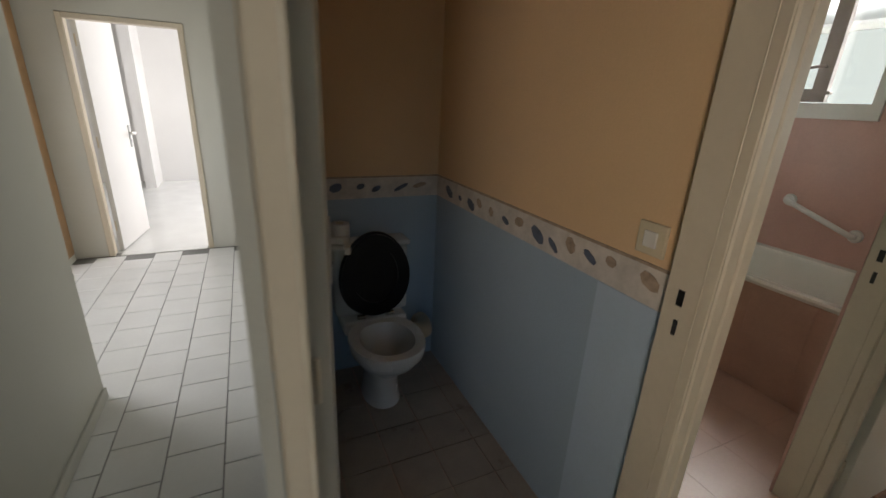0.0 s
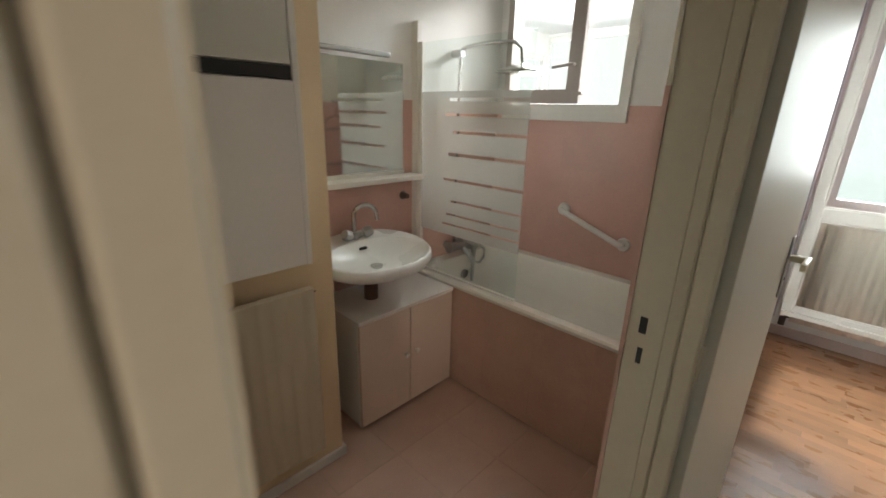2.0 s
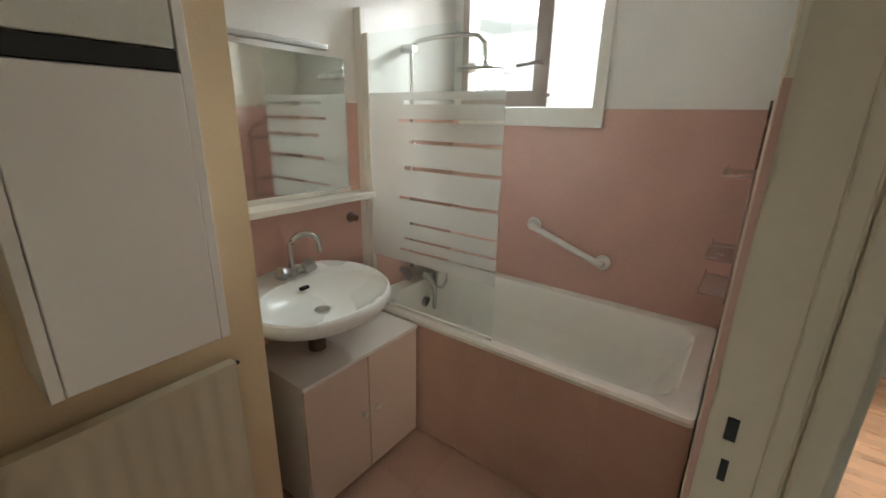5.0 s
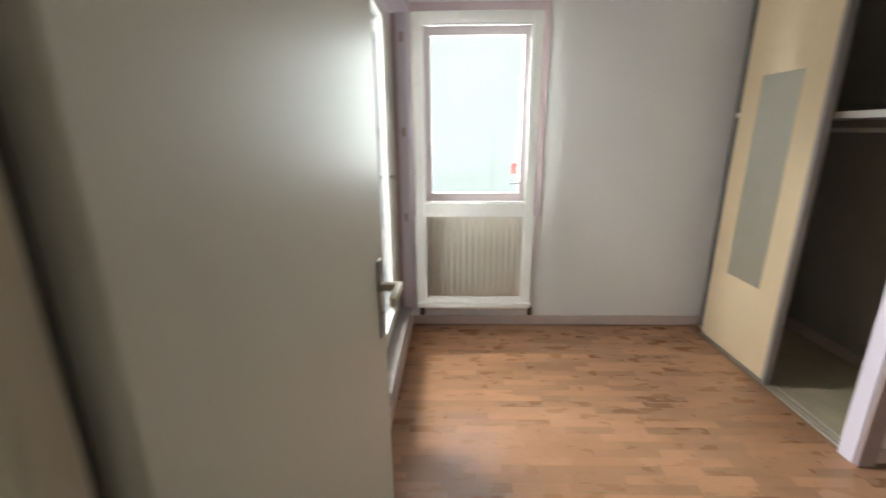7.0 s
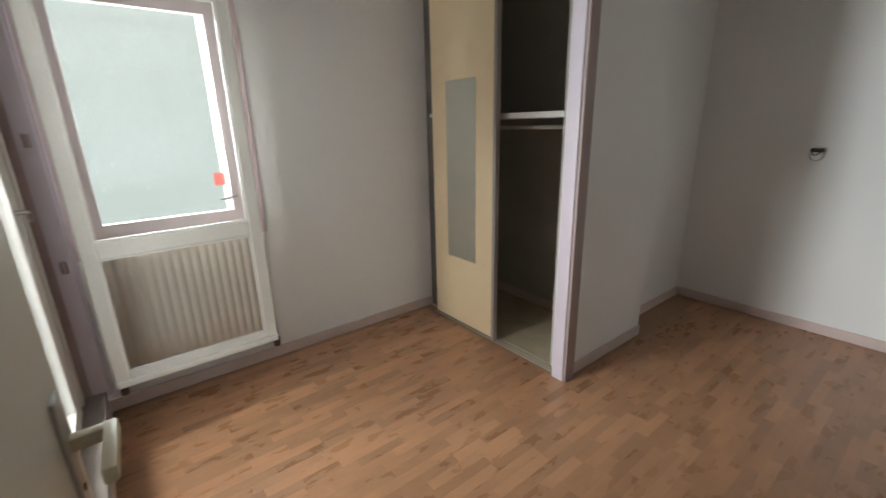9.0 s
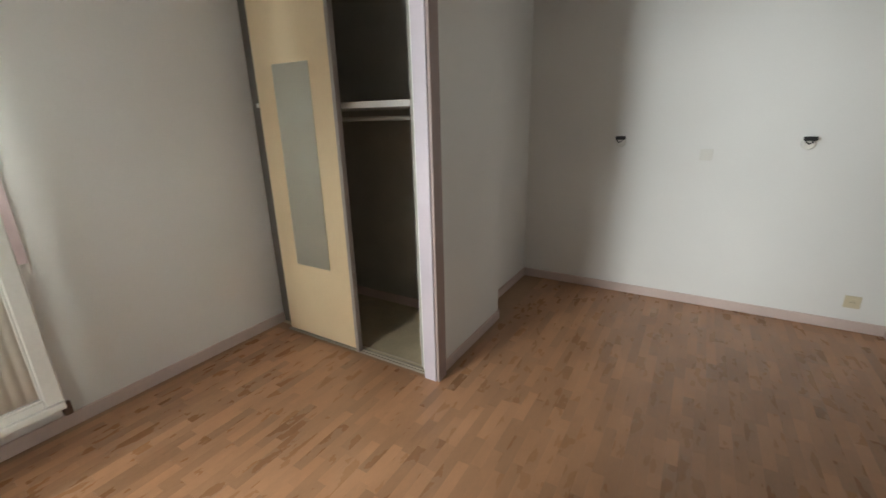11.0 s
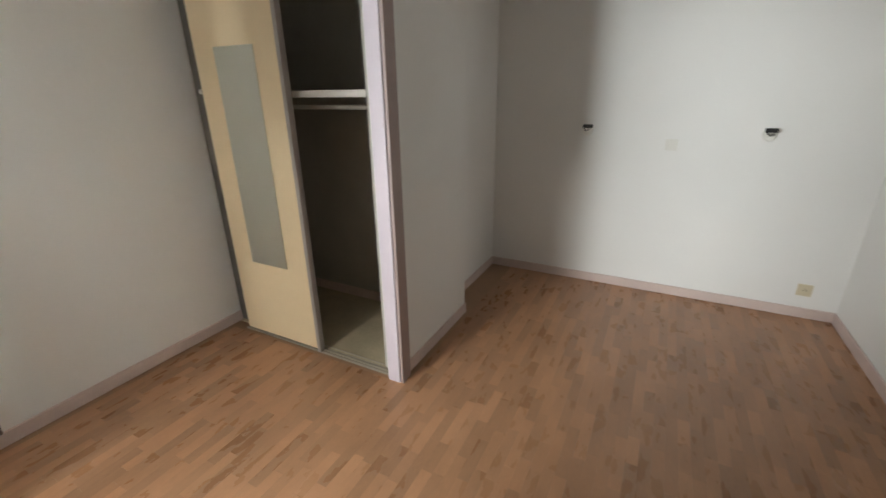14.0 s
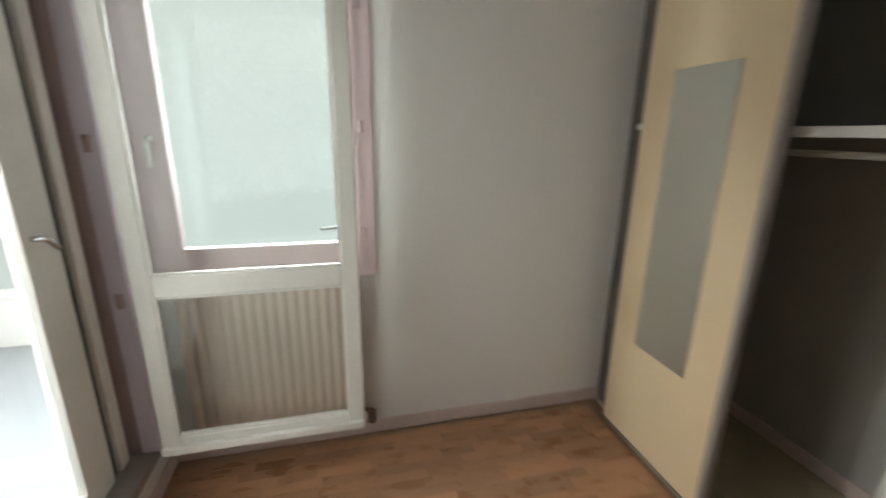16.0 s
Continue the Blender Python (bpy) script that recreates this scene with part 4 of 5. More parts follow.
for p in (a, b):
    part("flange", bm_rod((WIN_X - 0.008, p.y, p.z), (WIN_X - 0.026, p.y, p.z), 0.040, 24, 0.034), M_WHITEPL, gb, "", True)

cad = thing("shower_caddy", "clear pinkish plastic shower rack hanging on the tiles", "rack", (3.020, 0.556, 0.9))
CYY = 0.556
part("hook", bm_tube([(3.023, CYY, 1.455), (3.029, CYY, 1.49), (3.061, CYY, 1.53), (3.052, CYY, 1.565), (3.013, CYY, 1.58), (2.988, CYY, 1.56)], 0.0045, 8), M_COPPER, cad, "dark wire hanger hook", True)
part("hanger_wire", bm_tube([(2.897, CYY, 1.365), (2.926, CYY, 1.415), (2.977, CYY, 1.445), (3.023, CYY, 1.455), (3.069, CYY, 1.445), (3.114, CYY, 1.415), (3.143, CYY, 1.365)], 0.004, 8), M_COPPER, cad, "dark wire hanger", True)
for x in (2.900, 3.140):
    part("upright", bm_box(x - 0.007, x + 0.007, CYY - 0.003, CYY + 0.004, 0.90, 1.37, 0.002), M_CADDY, cad)
for z in (1.34, 1.05, 0.92):
    part("tray", bm_box(2.890, 3.151, CYY - 0.002, CYY + 0.085, z, z + 0.007, 0.002), M_CADDY, cad, "shallow clear tray")
    part("tray_rail", bm_box(2.890, 3.151, CYY + 0.082, CYY + 0.086, z + 0.007, z + 0.022, 0.001), M_CADDY, cad)


# bathroom window
bw = thing("window_1", "white framed bathroom window with a darkened grey inner sash ajar", "window", (WIN_X, 1.6, 1.5), kind="structure")
fx0, fx1 = WIN_X - 0.022, WIN_X + 0.05
f = part("window_frame", boxes((fx0, fx1, WB0 - 0.02, WB0 + 0.032, WBZ0 - 0.005, WBZ1 + 0.03), (fx0, fx1, WB1 - 0.045, WB1 + 0.02, WBZ0 - 0.005, WBZ1 + 0.03), (fx0, fx1, WB0 + 0.032, WB1 - 0.045, WBZ0 - 0.005, WBZ0 + 0.085), (fx0, fx1, WB0 + 0.032, WB1 - 0.045, WBZ1 - 0.035, WBZ1 + 0.03)), M_WINWHITE, bw)
part("pane", bm_box(WIN_X + 0.012, WIN_X + 0.016, WB0 + 0.032, 1.49, WBZ0 + 0.085, WBZ1 - 0.035), M_PANE, bw)
sx0, sx1 = WIN_X - 0.060, WIN_X - 0.024
# The sash's backlit darkness is put into its colour.
sash = part("sash", boxes((sx0, sx1, 1.455, 1.535, 1.572, 2.22), (sx0, sx1, 1.925, 1.965, 1.572, 2.22), (sx0, sx1, 1.535, 1.925, 1.572, 1.648), (sx0, sx1, 1.535, 1.925, 2.16, 2.22)), M_DARKBEIGE, bw, "grey beige opening sash, coloured dark as if backlit")
part("sash_pane", bm_box(sx0 + 0.016, sx0 + 0.020, 1.535, 1.925, 1.648, 2.16), M_PANE, sash)
part("sash_handle", bm_tube([(sx0, 1.495, 1.775), (sx0 - 0.03, 1.495, 1.775), (sx0 - 0.038, 1.51, 1.774), (sx0 - 0.038, 1.61, 1.762)], 0.009, 10), M_DARKBEIGE, sash, "", True)
part("latch", bm_rod((sx0 - 0.004, 1.445, 1.625), (sx0 + 0.03, 1.445, 1.625), 0.010, 12), M_DARKBEIGE, sash, "", True)

# ---- bedroom ----
sd = thing("sliding_door", "cream sliding wardrobe door with a long stuck-on mirror", "sliding door", (4.33, -1.70, 0))
part("panel", bm_box(3.932, 4.552, -1.700, -1.672, 0.036, 2.46, 0.002), M_CREAMDOOR, sd)
part("edge_profile", bm_box(3.906, 3.932, -1.706, -1.668, 0.012, 2.46, 0.003), M_DARKBEIGE, sd, "dull brown grey grip profile")
part("mirror", bm_box(4.086, 4.386, -1.671, -1.666, 0.546, 1.766, 0.001), M_GREYMIRROR, sd, "long narrow frameless mirror")
sd2 = thing("rear_sliding_door", "cream sliding wardrobe door pushed behind the other", "sliding door", (4.35, -1.74, 0))
part("panel", bm_box(3.972, 4.592, -1.745, -1.720, 0.015, 2.46, 0.002), M_CREAMDOOR, sd2)
part("edge_profile", bm_box(3.948, 3.972, -1.749, -1.716, 0.012, 2.46, 0.003), M_DARKBEIGE, sd2, "dull brown grey grip profile")
tr = thing("door_track", "aluminium floor track of the sliding doors", "rail", (4.05, -1.71, 0))
for y in (-1.752, -1.715, -1.692):
    part("rib", bm_box(3.395, 4.60, y, y + 0.004, 0.0, 0.011), M_RAIL, tr)
part("track_plate", bm_box(3.395, 4.60, -1.757, -1.684, 0.0, 0.003), M_RAIL, tr)
po = thing("wardrobe_post", "lilac white painted end post of the wardrobe", "post", (3.41, -1.69, 0))
part("post", bm_box(3.314, 3.392, -1.745, -1.655, 0.0, H - 0.004, 0.003), M_LILAC, po)
part("corner_bead", bm_box(3.296, 3.314, -1.745, -1.662, 0.0, H - 0.004, 0.003), M_BEAD, po, "pink brown corner strip")
# Dark strip added where only shade lies beside the door; carries the buffer.
fp = thing("wardrobe_gap_shade", "dark strip painted as the shade between wardrobe door and wall", "batten", (4.69, -1.70, 0))
part("batten", bm_box(4.600, FAR_X - 0.001, -1.795, -1.762, 0.0, H - 0.004, 0.002), M_GAPSHADE, fp)
part("door_buffer", bm_box(4.553, 4.577, -1.690, -1.668, 1.535, 1.56, 0.003), M_WHITEPL, fp, "small white rubber buffer")
ws = thing("wardrobe_shelf", "white wardrobe shelf board", "shelf", (4.0, -2.1, 1.5))
part("board", bm_box(3.472, FAR_X - 0.002, -2.418, -1.775, 1.512, 1.546, 0.002), M_CABWHITE, ws)
part("cleat", bm_box(3.472, 3.49, -2.41, -1.83, 1.48, 1.513, 0.001), M_CABWHITE, ws)
cr = thing("clothes_rail", "white clothes rail under the wardrobe shelf", "rail", (4.0, -2.05, 1.44))
part("rail", bm_rod((3.472, -2.03, 1.455), (FAR_X - 0.002, -2.03, 1.455), 0.0125, 14), M_WHITEPL, cr, "", True)
part("socket_cup", bm_rod((3.472, -2.03, 1.455), (3.482, -2.03, 1.455), 0.022, 16), M_WHITEPL, cr, "", True)
stp = thing("pipe_casing", "small white pipe casing at the wardrobe floor", "casing", (3.50, -1.97, 0.006))
part("casing", bm_box(3.471, 3.610, -2.00, -1.93, 0.006, 0.15, 0.004), M_CABWHITE, stp)
part("riser_casing", bm_box(3.471, 3.545, -2.00, -1.955, 0.15, 0.52, 0.003), M_CABWHITE, stp)


def lamp_outlet(name, x, z):
    t = thing(name, "bare wall lamp outlet with black wires", "lamp outlet", (x, -3.52, z), "wall lamp outlets")
    part("cup", bm_tube([(x, -3.52, z - 0.02), (x, -3.506, z - 0.022), (x, -3.49, z - 0.024)], [0.042, 0.040, 0.030], 18), M_WHITEPL, t, "white plastic cup", True)
    part("connector", bm_box(x - 0.038, x + 0.032, -3.502, -3.472, z - 0.002, z + 0.024, 0.004), M_BLACK, t, "black wire connector")
    part("wire", bm_tube([(x - 0.02, -3.49, z), (x - 0.012, -3.468, z - 0.014), (x + 0.006, -3.462, z - 0.022), (x + 0.02, -3.474, z - 0.008), (x + 0.028, -3.492, z + 0.004)], 0.0035, 8), M_BLACK, t, "", True)
    return t


lamp_outlet("lamp_outlet", 2.732, 1.258)
lamp_outlet("lamp_outlet", 1.595, 1.258)
wall_plate("bed_switch", "white light switch on the white bedroom wall", "switch", (2.148, -3.52, 1.153), 180, 0.08, M_WHITEPL)
wall_plate("wall_socket", "cream power socket low on the white wall", "socket", (1.177, -3.52, 0.208), 180, 0.085, M_CREAMPL, M_CREAMPL, True)

rad2, pl2 = ribbed_radiator("bedroom_radiator", "beige ribbed steel radiator under the window", "y", -0.40, 0.35, FAR_X, 0.15, 0.875, M_RADGREY, 0.043, 0.055, 0.035, rib=0.008)
for u, w in ((-0.435, -0.40), (0.385, 0.35)):
    part("valve", bm_rod(pl2(u, 0.02, 0.105), pl2(u, 0.02, 0.165), 0.020, 14), M_COPPER, rad2, "dark radiator valve", True)
    part("union", bm_rod(pl2(u, 0.02, 0.175), pl2(w, 0.02, 0.175), 0.011, 12), M_COPPER, rad2, "", True)
    part("pipe", bm_rod(pl2(u, 0.02, 0.125), pl2(u, -0.035, 0.125), 0.010, 10), M_COPPER, rad2, "", True)

# far window with its pink wooden frame
w2 = thing("window_2", "pink painted wooden bedroom window over the radiator", "window", (FAR_X, 0, 0.9), kind="structure")
a0, a1 = FAR_X - 0.02, FAR_X + 0.06
part("window_frame", boxes((a0, a1, FW0 - 0.02, FW0 + 0.05, FWZ0 - 0.03, FWZ1 + 0.02), (a0, a1, FW1 - 0.05, FW1 + 0.02, FWZ0 - 0.03, FWZ1 + 0.02), (a0, a1, FW0 + 0.05, FW1 - 0.05, FWZ0 - 0.03, FWZ0 + 0.04), (a0, a1, FW0 + 0.05, FW1 - 0.05, FWZ1 - 0.05, FWZ1 + 0.02)), M_WINPINK, w2)
c0, c1 = FAR_X - 0.034, FAR_X + 0.01
sa = part("sash", boxes((c0, c1, FW0 + 0.04, -0.314, FWZ0 + 0.03, FWZ1 - 0.04), (c0, c1, 0.302, FW1 - 0.04, FWZ0 + 0.03, FWZ1 - 0.04), (c0, c1, -0.314, 0.302, FWZ0 + 0.03, 1.035), (c0, c1, -0.314, 0.302, 2.062, FWZ1 - 0.04)), M_WINPINK, w2, "pink painted sash")
part("pane", bm_box(FAR_X - 0.012, FAR_X - 0.008, -0.314, 0.302, 1.035, 2.062), M_PANE, sa)
part("handle", bm_tube([(c0, 0.355, 1.475), (c0 - 0.03, 0.355, 1.475), (c0 - 0.036, 0.355, 1.46), (c0 - 0.036, 0.355, 1.37)], 0.010, 10), M_WHITEPL, sa, "white window handle", True)
latch = bm_tube([(c0, -0.335, 1.112), (c0 - 0.022, -0.330, 1.112), (c0 - 0.030, -0.315, 1.111), (c0 - 0.032, -0.245, 1.106)], 0.007, 10)
part("latch", latch, M_ALU, sa, "small metal window latch", True)
for z in (1.07, 1.53, 2.0):
    part("hinge", bm_rod((a0 - 0.006, FW0 + 0.03, z - 0.025), (a0 - 0.006, FW0 + 0.03, z + 0.025), 0.011, 12), M_WINPINK, w2, "", True)

# glazed leaf of the bay, folded back in front of the radiator
lf = thing("glazed_leaf", "white painted french window leaf folded open before the radiator", "french window", (4.49, 0.0, 0.28))
LX0, LX1, LY0, LY1, LZ0, LZ1 = 4.460, 4.502, -0.390, 0.402, 0.268, 2.147
part("stile", bm_box(LX0, LX1, LY0, LY0 + 0.064, LZ0, LZ1, 0.004), M_WINWHITE, lf)
part("stile", bm_box(LX0, LX1, LY1 - 0.062, LY1, LZ0, LZ1, 0.004), M_WINWHITE, lf)
for z0, z1 in ((LZ0, LZ0 + 0.062), (0.922, 1.004), (LZ1 - 0.070, LZ1)):
    part("cross_rail", bm_box(LX0 + 0.001, LX1 - 0.001, LY0 + 0.064, LY1 - 0.062, z0, z1, 0.004), M_WINWHITE, lf)
part("weather_bar", bm_box(LX0 - 0.022, LX0, LY0 + 0.004, LY1 - 0.004, LZ0 - 0.004, LZ0 + 0.03, 0.006, 2), M_WINWHITE, lf, "projecting bottom weather bar")
for z0, z1 in ((LZ0 + 0.062, 0.922), (1.004, LZ1 - 0.070)):
    part("pane", bm_box(4.479, 4.483, LY0 + 0.064, LY1 - 0.062, z0, z1), M_PANE, lf)
    part("glazing_bead", boxes((LX0 + 0.004, 4.476, LY0 + 0.064, LY0 + 0.073, z0, z1), (LX0 + 0.004, 4.476, LY1 - 0.071, LY1 - 0.062, z0, z1), (LX0 + 0.004, 4.476, LY0 + 0.073, LY1 - 0.071, z0, z0 + 0.009), (LX0 + 0.004, 4.476, LY0 + 0.073, LY1 - 0.071, z1 - 0.009, z1)), M_WINWHITE, lf)

# the bay itself
by = thing("window_3", "wide wooden french window bay to the veranda, pink and white", "window", (4.0, 0.53, 0.2), kind="structure")
part("bay_frame", boxes((4.545, 4.60, 0.425, 0.575, 0.20, 2.24), (3.38, 3.40, 0.482, 0.575, 0.20, 2.24), (3.40, 4.545, 0.425, 0.575, 2.16, 2.24)), M_LILAC, by, "lilac pink painted frame")
part("window_sill", bm_box(3.39, 4.60, 0.450, 0.60, 0.19, 0.235, 0.008, 2), M_SILL, by, "brown grey sill")
part("frame_lining", bm_box(4.520, 4.545, 0.435, 0.50, 0.235, 2.16, 0.003), M_LILAC, by, "lilac white lining")
for z in (0.90, 1.46, 2.02):
    part("hinge", bm_rod((4.522, 0.468, z - 0.028), (4.522, 0.468, z + 0.028), 0.014, 14), M_BEAD, by, "", True)
od = part("outer_sash", boxes((4.225, 4.380, 0.535, 0.575, 0.24, 2.15), (3.435, 3.52, 0.535, 0.575, 0.24, 2.15), (3.52, 4.225, 0.535, 0.575, 0.24, 0.33), (3.52, 4.225, 0.535, 0.575, 2.07, 2.15)), M_WINWHITE, by, "closed white outer sash")
part("sash_pane", bm_box(3.52, 4.225, 0.553, 0.557, 0.33, 2.07), M_PANE, od)
# Dark grey strip in the rebate beside the sash.
part("seal", bm_box(4.382, 4.428, 0.549, 0.570, 0.24, 2.15), M_GAPDARK, by, "dark grey strip in the rebate by the outer sash")
part("frame_strip", bm_box(4.430, 4.488, 0.530, 0.575, 0.24, 2.15, 0.004), M_WINWHITE, by, "cream white strip beside the dark one")
part("rebate", boxes((4.489, 4.518, 0.545, 0.565, 0.24, 2.15), (4.519, 4.530, 0.503, 0.56, 0.24, 2.15)), M_BEAD, by, "brown painted rebate")
part("sash_handle", bm_tube([(4.268, 0.535, 1.20), (4.268, 0.505, 1.20), (4.274, 0.50, 1.196), (4.315, 0.50, 1.160)], 0.009, 10), M_CHROME, od, "", True)

# veranda glazing and what stands there
for k, (p, q, ax) in enumerate(((3.56, 6.2, "x"), (-2.1, 3.5, "y"))):
    vg = thing("veranda_glazing_%s" % ("north", "east")[k], "white aluminium veranda glazing", "window", (4.9, 3.5, 0.55) if ax == "x" else (6.25, 0.7, 0.35), kind="structure")
    z0, z1 = (0.55, 2.25) if ax == "x" else (0.35, 2.47)
    n = 3 if ax == "x" else 1
    for i in range(n + 1):
        u = p + (q - p) * i / n
        part("mullion", bm_box(u - 0.03, u + 0.03, 3.52, 3.58, z0, z1, 0.003) if ax == "x" else bm_box(6.22, 6.28, u - 0.03, u + 0.03, z0, z1, 0.003), M_WINWHITE, vg)
    for z in (z0, z1 - 0.06):
        part("transom", bm_box(p, q, 3.53, 3.57, z, z + 0.06) if ax == "x" else bm_box(6.23, 6.27, p, q, z, z + 0.06), M_WINWHITE, vg)
vd = thing("veranda_blind_rod", "white upright rod in the veranda with a red plastic tag", "rod", (5.44, -0.44, 0))
part("rod", bm_box(5.42, 5.46, -0.462, -0.418, 0.0, 2.46, 0.006, 2), M_WINWHITE, vd)
part("tag", bm_box(5.402, 5.42, -0.425, -0.355, 1.10, 1.19, 0.012, 2), M_RED, vd, "red plastic tag")
struct("backdrop_east", boxes((14, 14.1, -14, 16, -3, 9)), M_OUT_EAST, "pale bright garden distance", "backdrop")
struct("backdrop_north", boxes((-6, 14, 14, 14.1, -3, 9)), M_OUT_NORTH, "pale bright sky distance", "backdrop")
vt = thing("veranda_table", "small blue grey metal table in the veranda", "table", (4.05, 1.75, 0))
part("top", bm_box(3.80, 4.30, 1.50, 2.00, 0.70, 0.725, 0.004), M_LINEN, vt)
for x in (3.83, 4.27):
    for y in (1.53, 1.97):
        part("leg", bm_rod((x, y, 0.0), (x, y, 0.70), 0.014, 10), M_LINEN, vt)
vc = thing("veranda_cabinet", "low white cabinet standing in the veranda", "cabinet", (5.3, 2.6, 0))
part("body", bm_box(4.75, 5.9, 2.45, 2.95, 0.06, 0.62, 0.004), M_CABWHITE, vc)
part("plinth", bm_box(4.78, 5.87, 2.48, 2.93, 0.0, 0.06), M_CLOSET, vc, "dark recessed plinth")
part("top", bm_box(4.73, 5.92, 2.43, 2.97, 0.62, 0.645, 0.003), M_CABWHITE, vc)
for x in (4.76, 5.34):
    part("door", bm_box(x, x + 0.55, 2.432, 2.45, 0.08, 0.61, 0.003), M_CABWHITE, vc)

# ---- tiles and laminate, piece by piece ----
def piece_mesh(name, sx, sy, sz, material, bevel=0.0012):
    bm = bm_box(0, sx, 0, sy, 0, sz)
    if bevel:
        top = [e for e in bm.edges if all(v.co.z > sz * 0.5 for v in e.verts)]
        bmesh.ops.bevel(bm, geom=top, offset=bevel, segments=1, affect="EDGES")
    bmesh.ops.recalc_face_normals(bm, faces=bm.faces)
    me = bpy.data.meshes.new(name)
    bm.to_mesh(me)
    bm.free()
    me.materials.append(material)
    return me


def lay(name, mesh, parent, matrix):
    o = new(name, mesh)
    o.parent = parent
    o.matrix_basis = matrix
    return o


SIZES = {}


def tile(parent, x0, x1, y0, y1, material, name="tile", thick=0.006, base=-0.0045, axis="z", bevel=0.0012):
    """A tile over x0..x1, y0..y1; axis 'z' lies on a floor, 'x' and 'y' stand on walls (u, z ranges given) facing -x, -y, 'Y' faces +y."""
    sx, sy = round(x1 - x0, 3), round(y1 - y0, 3)
    if sx < 0.012 or sy < 0.012:
        return None
    key = (name, sx, sy, material.name)
    if key not in SIZES:
        SIZES[key] = piece_mesh(name, sx, sy, thick, material, bevel)
    if axis == "z":
        m = Matrix.Translation((x0, y0, base))
    elif axis == "y":
        m = Matrix.Translation((x0, base, y0)) @ pose(0, 0, 0, 90, 0, 0)
    elif axis == "Y":
        m = Matrix.Translation((x1, base, y0)) @ pose(0, 0, 0, 90, 0, 180)
    else:
        m = Matrix.Translation((base, x1, y0)) @ pose(0, 0, 0, 90, 0, -90)
    return lay(name, SIZES[key], parent, m)


fl_hall, fl_wc, fl_bath, fl_bed = (bpy.data.objects[n] for n in ("floor_hall", "floor_wc", "floor_bathroom", "floor_bedroom"))
bpy.context.view_layer.update()
J = 0.005
# white hall tiles, in columns along the corridor, each column shifted
for i in range(-8, 13):
    x0 = -0.381 + i * 0.222
    shift = 0.125 if i % 2 else 0.0
    for k in range(-3, 38):
        y0 = -0.36 + k * 0.25 + shift
        a0, a1, b0, b1 = x0 + J / 2, x0 + 0.222 - J / 2, y0 + J / 2, y0 + 0.25 - J / 2
        a0, a1, b0 = max(a0, -1.87), min(a1, 1.88), max(b0, -0.45)
        if y0 > 0.44:
            a1 = min(a1, 0.028)
        if y0 <= 0.44 < b1 and a1 > 0.028:
            b1 = 0.455
        if a1 > a0 and b1 - b0 > 0.02 and b1 < 4.42:
            tile(fl_hall, a0, a1, b0, b1, M_WHITETILE)
tile(fl_hall, -2.9, 1.3, 4.50, 8.2, M_WHITETILE)
tile(fl_hall, -1.10, -0.40, 4.42, 4.498, M_WHITETILE)
for i in range(5):
    for k in range(8):
        tile(fl_wc, 0.08 + i * 0.2 + J / 2, min(0.08 + (i + 1) * 0.2, 0.975) - J / 2, 0.46 + k * 0.2 + J / 2, min(0.66 + k * 0.2, 2.0) - J / 2, M_WCTILE)
for i in range(8):
    for k in range(5):
        x0, y0 = 1.036 + i * 0.31, 0.46 + k * 0.33
        tile(fl_bath, x0 + 0.0005, min(x0 + 0.3095, 2.56), y0 + 0.0005, min(y0 + 0.3295, 2.05), M_PINKFLOOR, bevel=0.0005)
# pink wall tiles to 1.56 m
for wall, axis, u0, u1, base in (("wall_bathroom_east", "x", 0.545, SINK_Y, WIN_X - 0.0005), ("wall_bathroom_north", "y", 1.795, WIN_X, SINK_Y - 0.0005)):
    par = bpy.data.objects[wall]
    for i in range(8):
        for k in range(6):
            a, b = u0 + i * 0.25, min(u0 + (i + 1) * 0.25, u1)
            z0, z1 = 0.6 + k * 0.2, min(0.8 + k * 0.2, 1.563)
            if axis == "y":
                z0, z1 = k * 0.27, min((k + 1) * 0.27, 1.563)
            if axis == "x" and z1 > WBZ0:
                a2, b2 = a, b
                if a >= WB0 - 0.02 and b <= WB1 + 0.02:
                    z1 = WBZ0 - 0.006
                elif a < WB0 - 0.02 < b:
                    tile(par, WB0 - 0.0218, b - 0.0002, z0 + 0.0002, WBZ0 - 0.006, M_PINKTILE, axis=axis, base=base, bevel=0.0002)
                    b = WB0 - 0.022
                elif a < WB1 + 0.02 < b:
                    tile(par, a + 0.0002, WB1 + 0.0218, z0 + 0.0002, WBZ0 - 0.006, M_PINKTILE, axis=axis, base=base, bevel=0.0002)
                    a = WB1 + 0.022
            if b - a > 0.012 and z1 - z0 > 0.012:
                tile(par, a + 0.0002, b - 0.0002, z0 + 0.0002, z1 - 0.0002, M_PINKTILE, axis=axis, base=base, thick=0.006, bevel=0.0002)
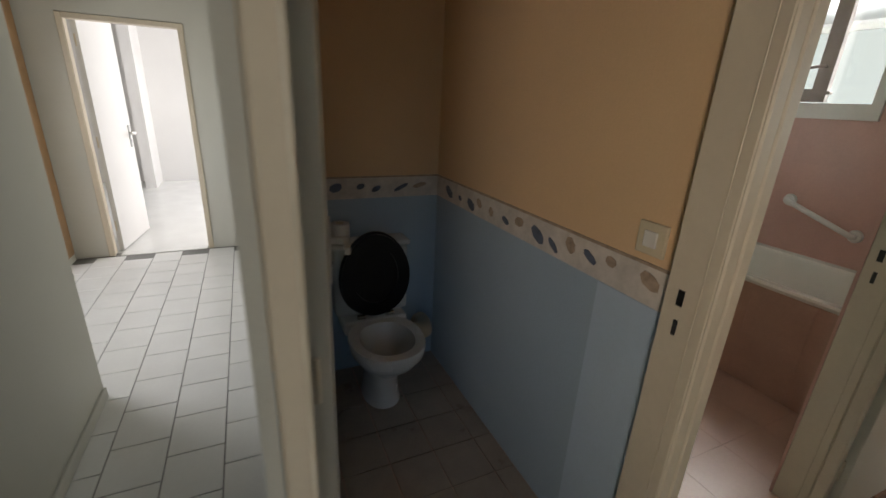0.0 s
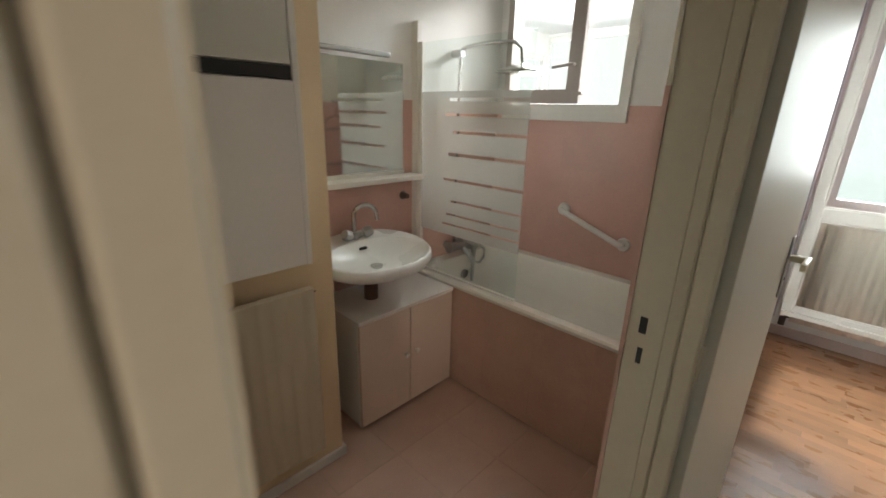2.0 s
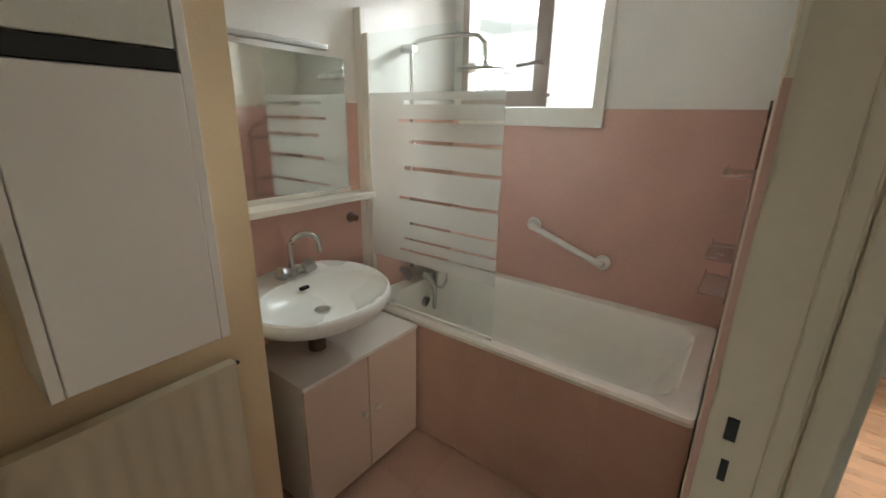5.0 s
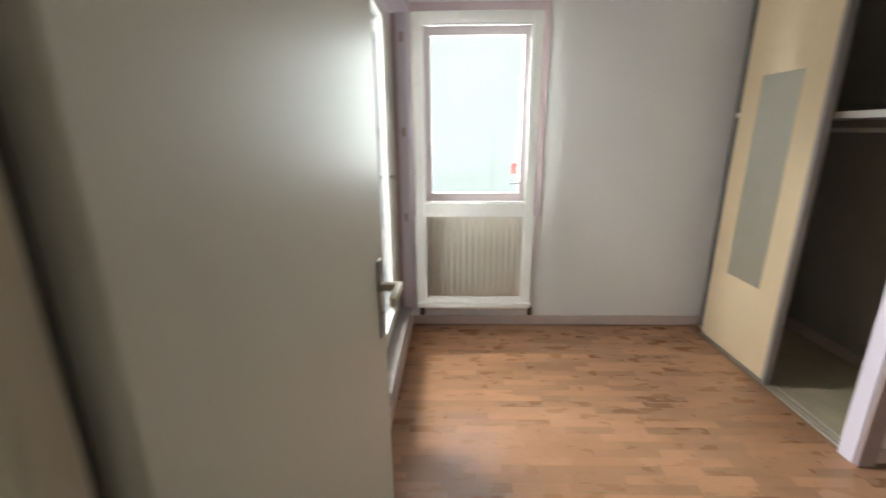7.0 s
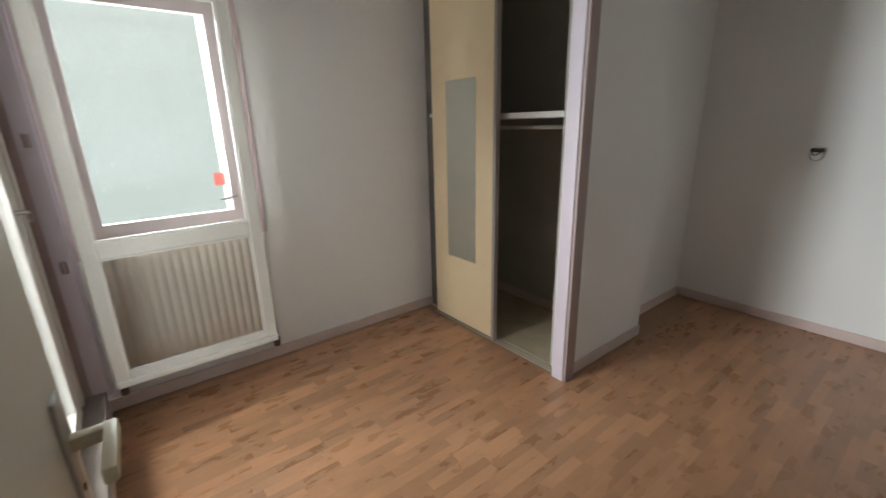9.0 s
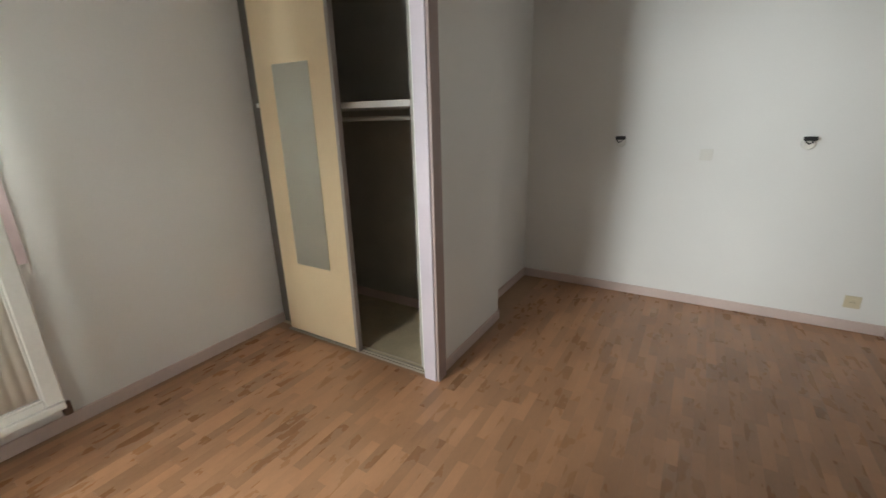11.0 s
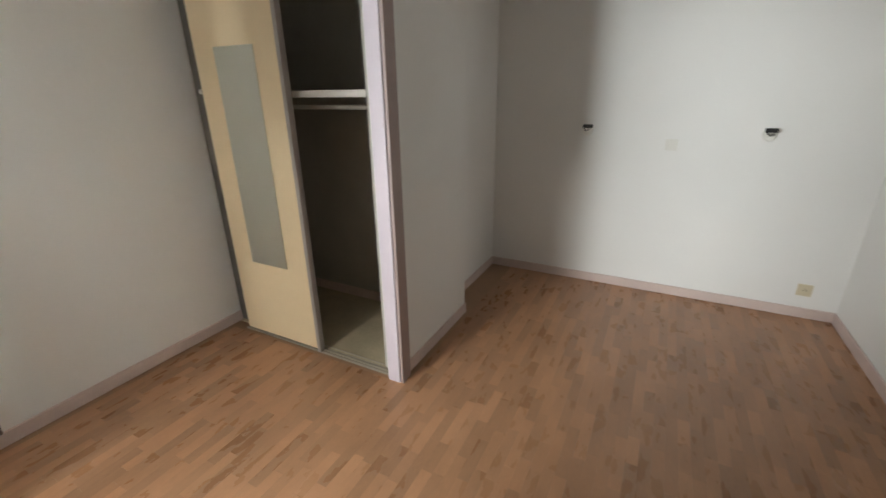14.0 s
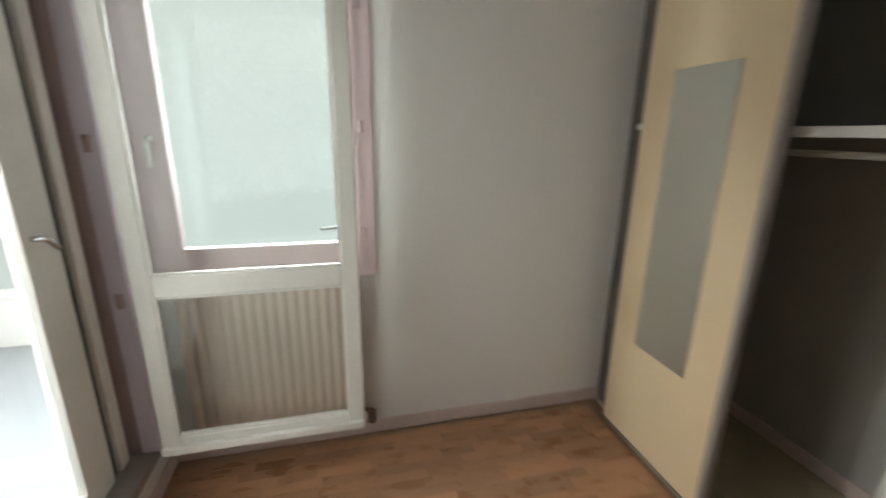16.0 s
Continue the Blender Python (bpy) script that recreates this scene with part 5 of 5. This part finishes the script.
struct("wall_bathroom_south", boxes((1.90, WIN_X, WY1, 0.550, 0, 1.563)), M_PINKTILE, "pink tiled lower bathroom wall")
struct("wall_bathroom_south_top", boxes((1.90, WIN_X, WY1, 0.546, 1.563, H)), M_CREAMWALL, "cream painted upper bathroom wall")

# oak laminate: narrow strips along the room, of three lengths
strip_meshes = [piece_mesh("strip", 0.0518, ln - 0.0004, 0.006, M_OAK, 0) for ln in (0.17, 0.24, 0.31)]
rest = bmesh.new()
rnd = random.Random(11)
near = 0
for i in range(74):
    x0 = 0.945 + i * 0.0520
    y = -3.51 - rnd.uniform(0, 0.3)
    while y < 0.475:
        k = rnd.randrange(3)
        ln = (0.17, 0.24, 0.31)[k]
        x1, ya, yb = x0 + 0.0518, max(y, -3.51), min(y + ln, 0.475)
        inside = yb - ya > 0.02 and not (x0 < 1.90 and yb > -0.53) and not (x1 > 3.44 and yb < -1.66) and not (x1 > 3.328 and yb < -1.67)
        if x0 < 1.88 and ya < -0.53 < yb:
            yb, inside = -0.53, True
        if x1 > 3.328 and ya < -1.66 < yb:
            ya, inside = -1.66, True
        if x1 > FAR_X:
            inside = False
        if inside:
            whole = abs((yb - ya) - ln) < 1e-6
            if whole and near < 300 and 2.4 < x0 < 3.7 and -1.75 < ya < -0.2:
                lay("strip", strip_meshes[k], fl_bed, Matrix.Translation((x0, ya, -0.0045)))
                near += 1
            else:
                z0, z1 = -0.0045, 0.0015
                v = [rest.verts.new(p) for p in ((x0, ya, z0), (x1, ya, z0), (x1, yb - 0.0004, z0), (x0, yb - 0.0004, z0), (x0, ya, z1), (x1, ya, z1), (x1, yb - 0.0004, z1), (x0, yb - 0.0004, z1))]
                for q in ((4, 5, 6, 7), (0, 1, 5, 4), (1, 2, 6, 5), (2, 3, 7, 6), (3, 0, 4, 7)):
                    rest.faces.new([v[n] for n in q])
        y += ln
r = obj("laminate_strips", rest, M_OAKREST, parent=fl_bed)
r["kind"] = "stuff"
r["label"] = "oak laminate strips of the bedroom floor"
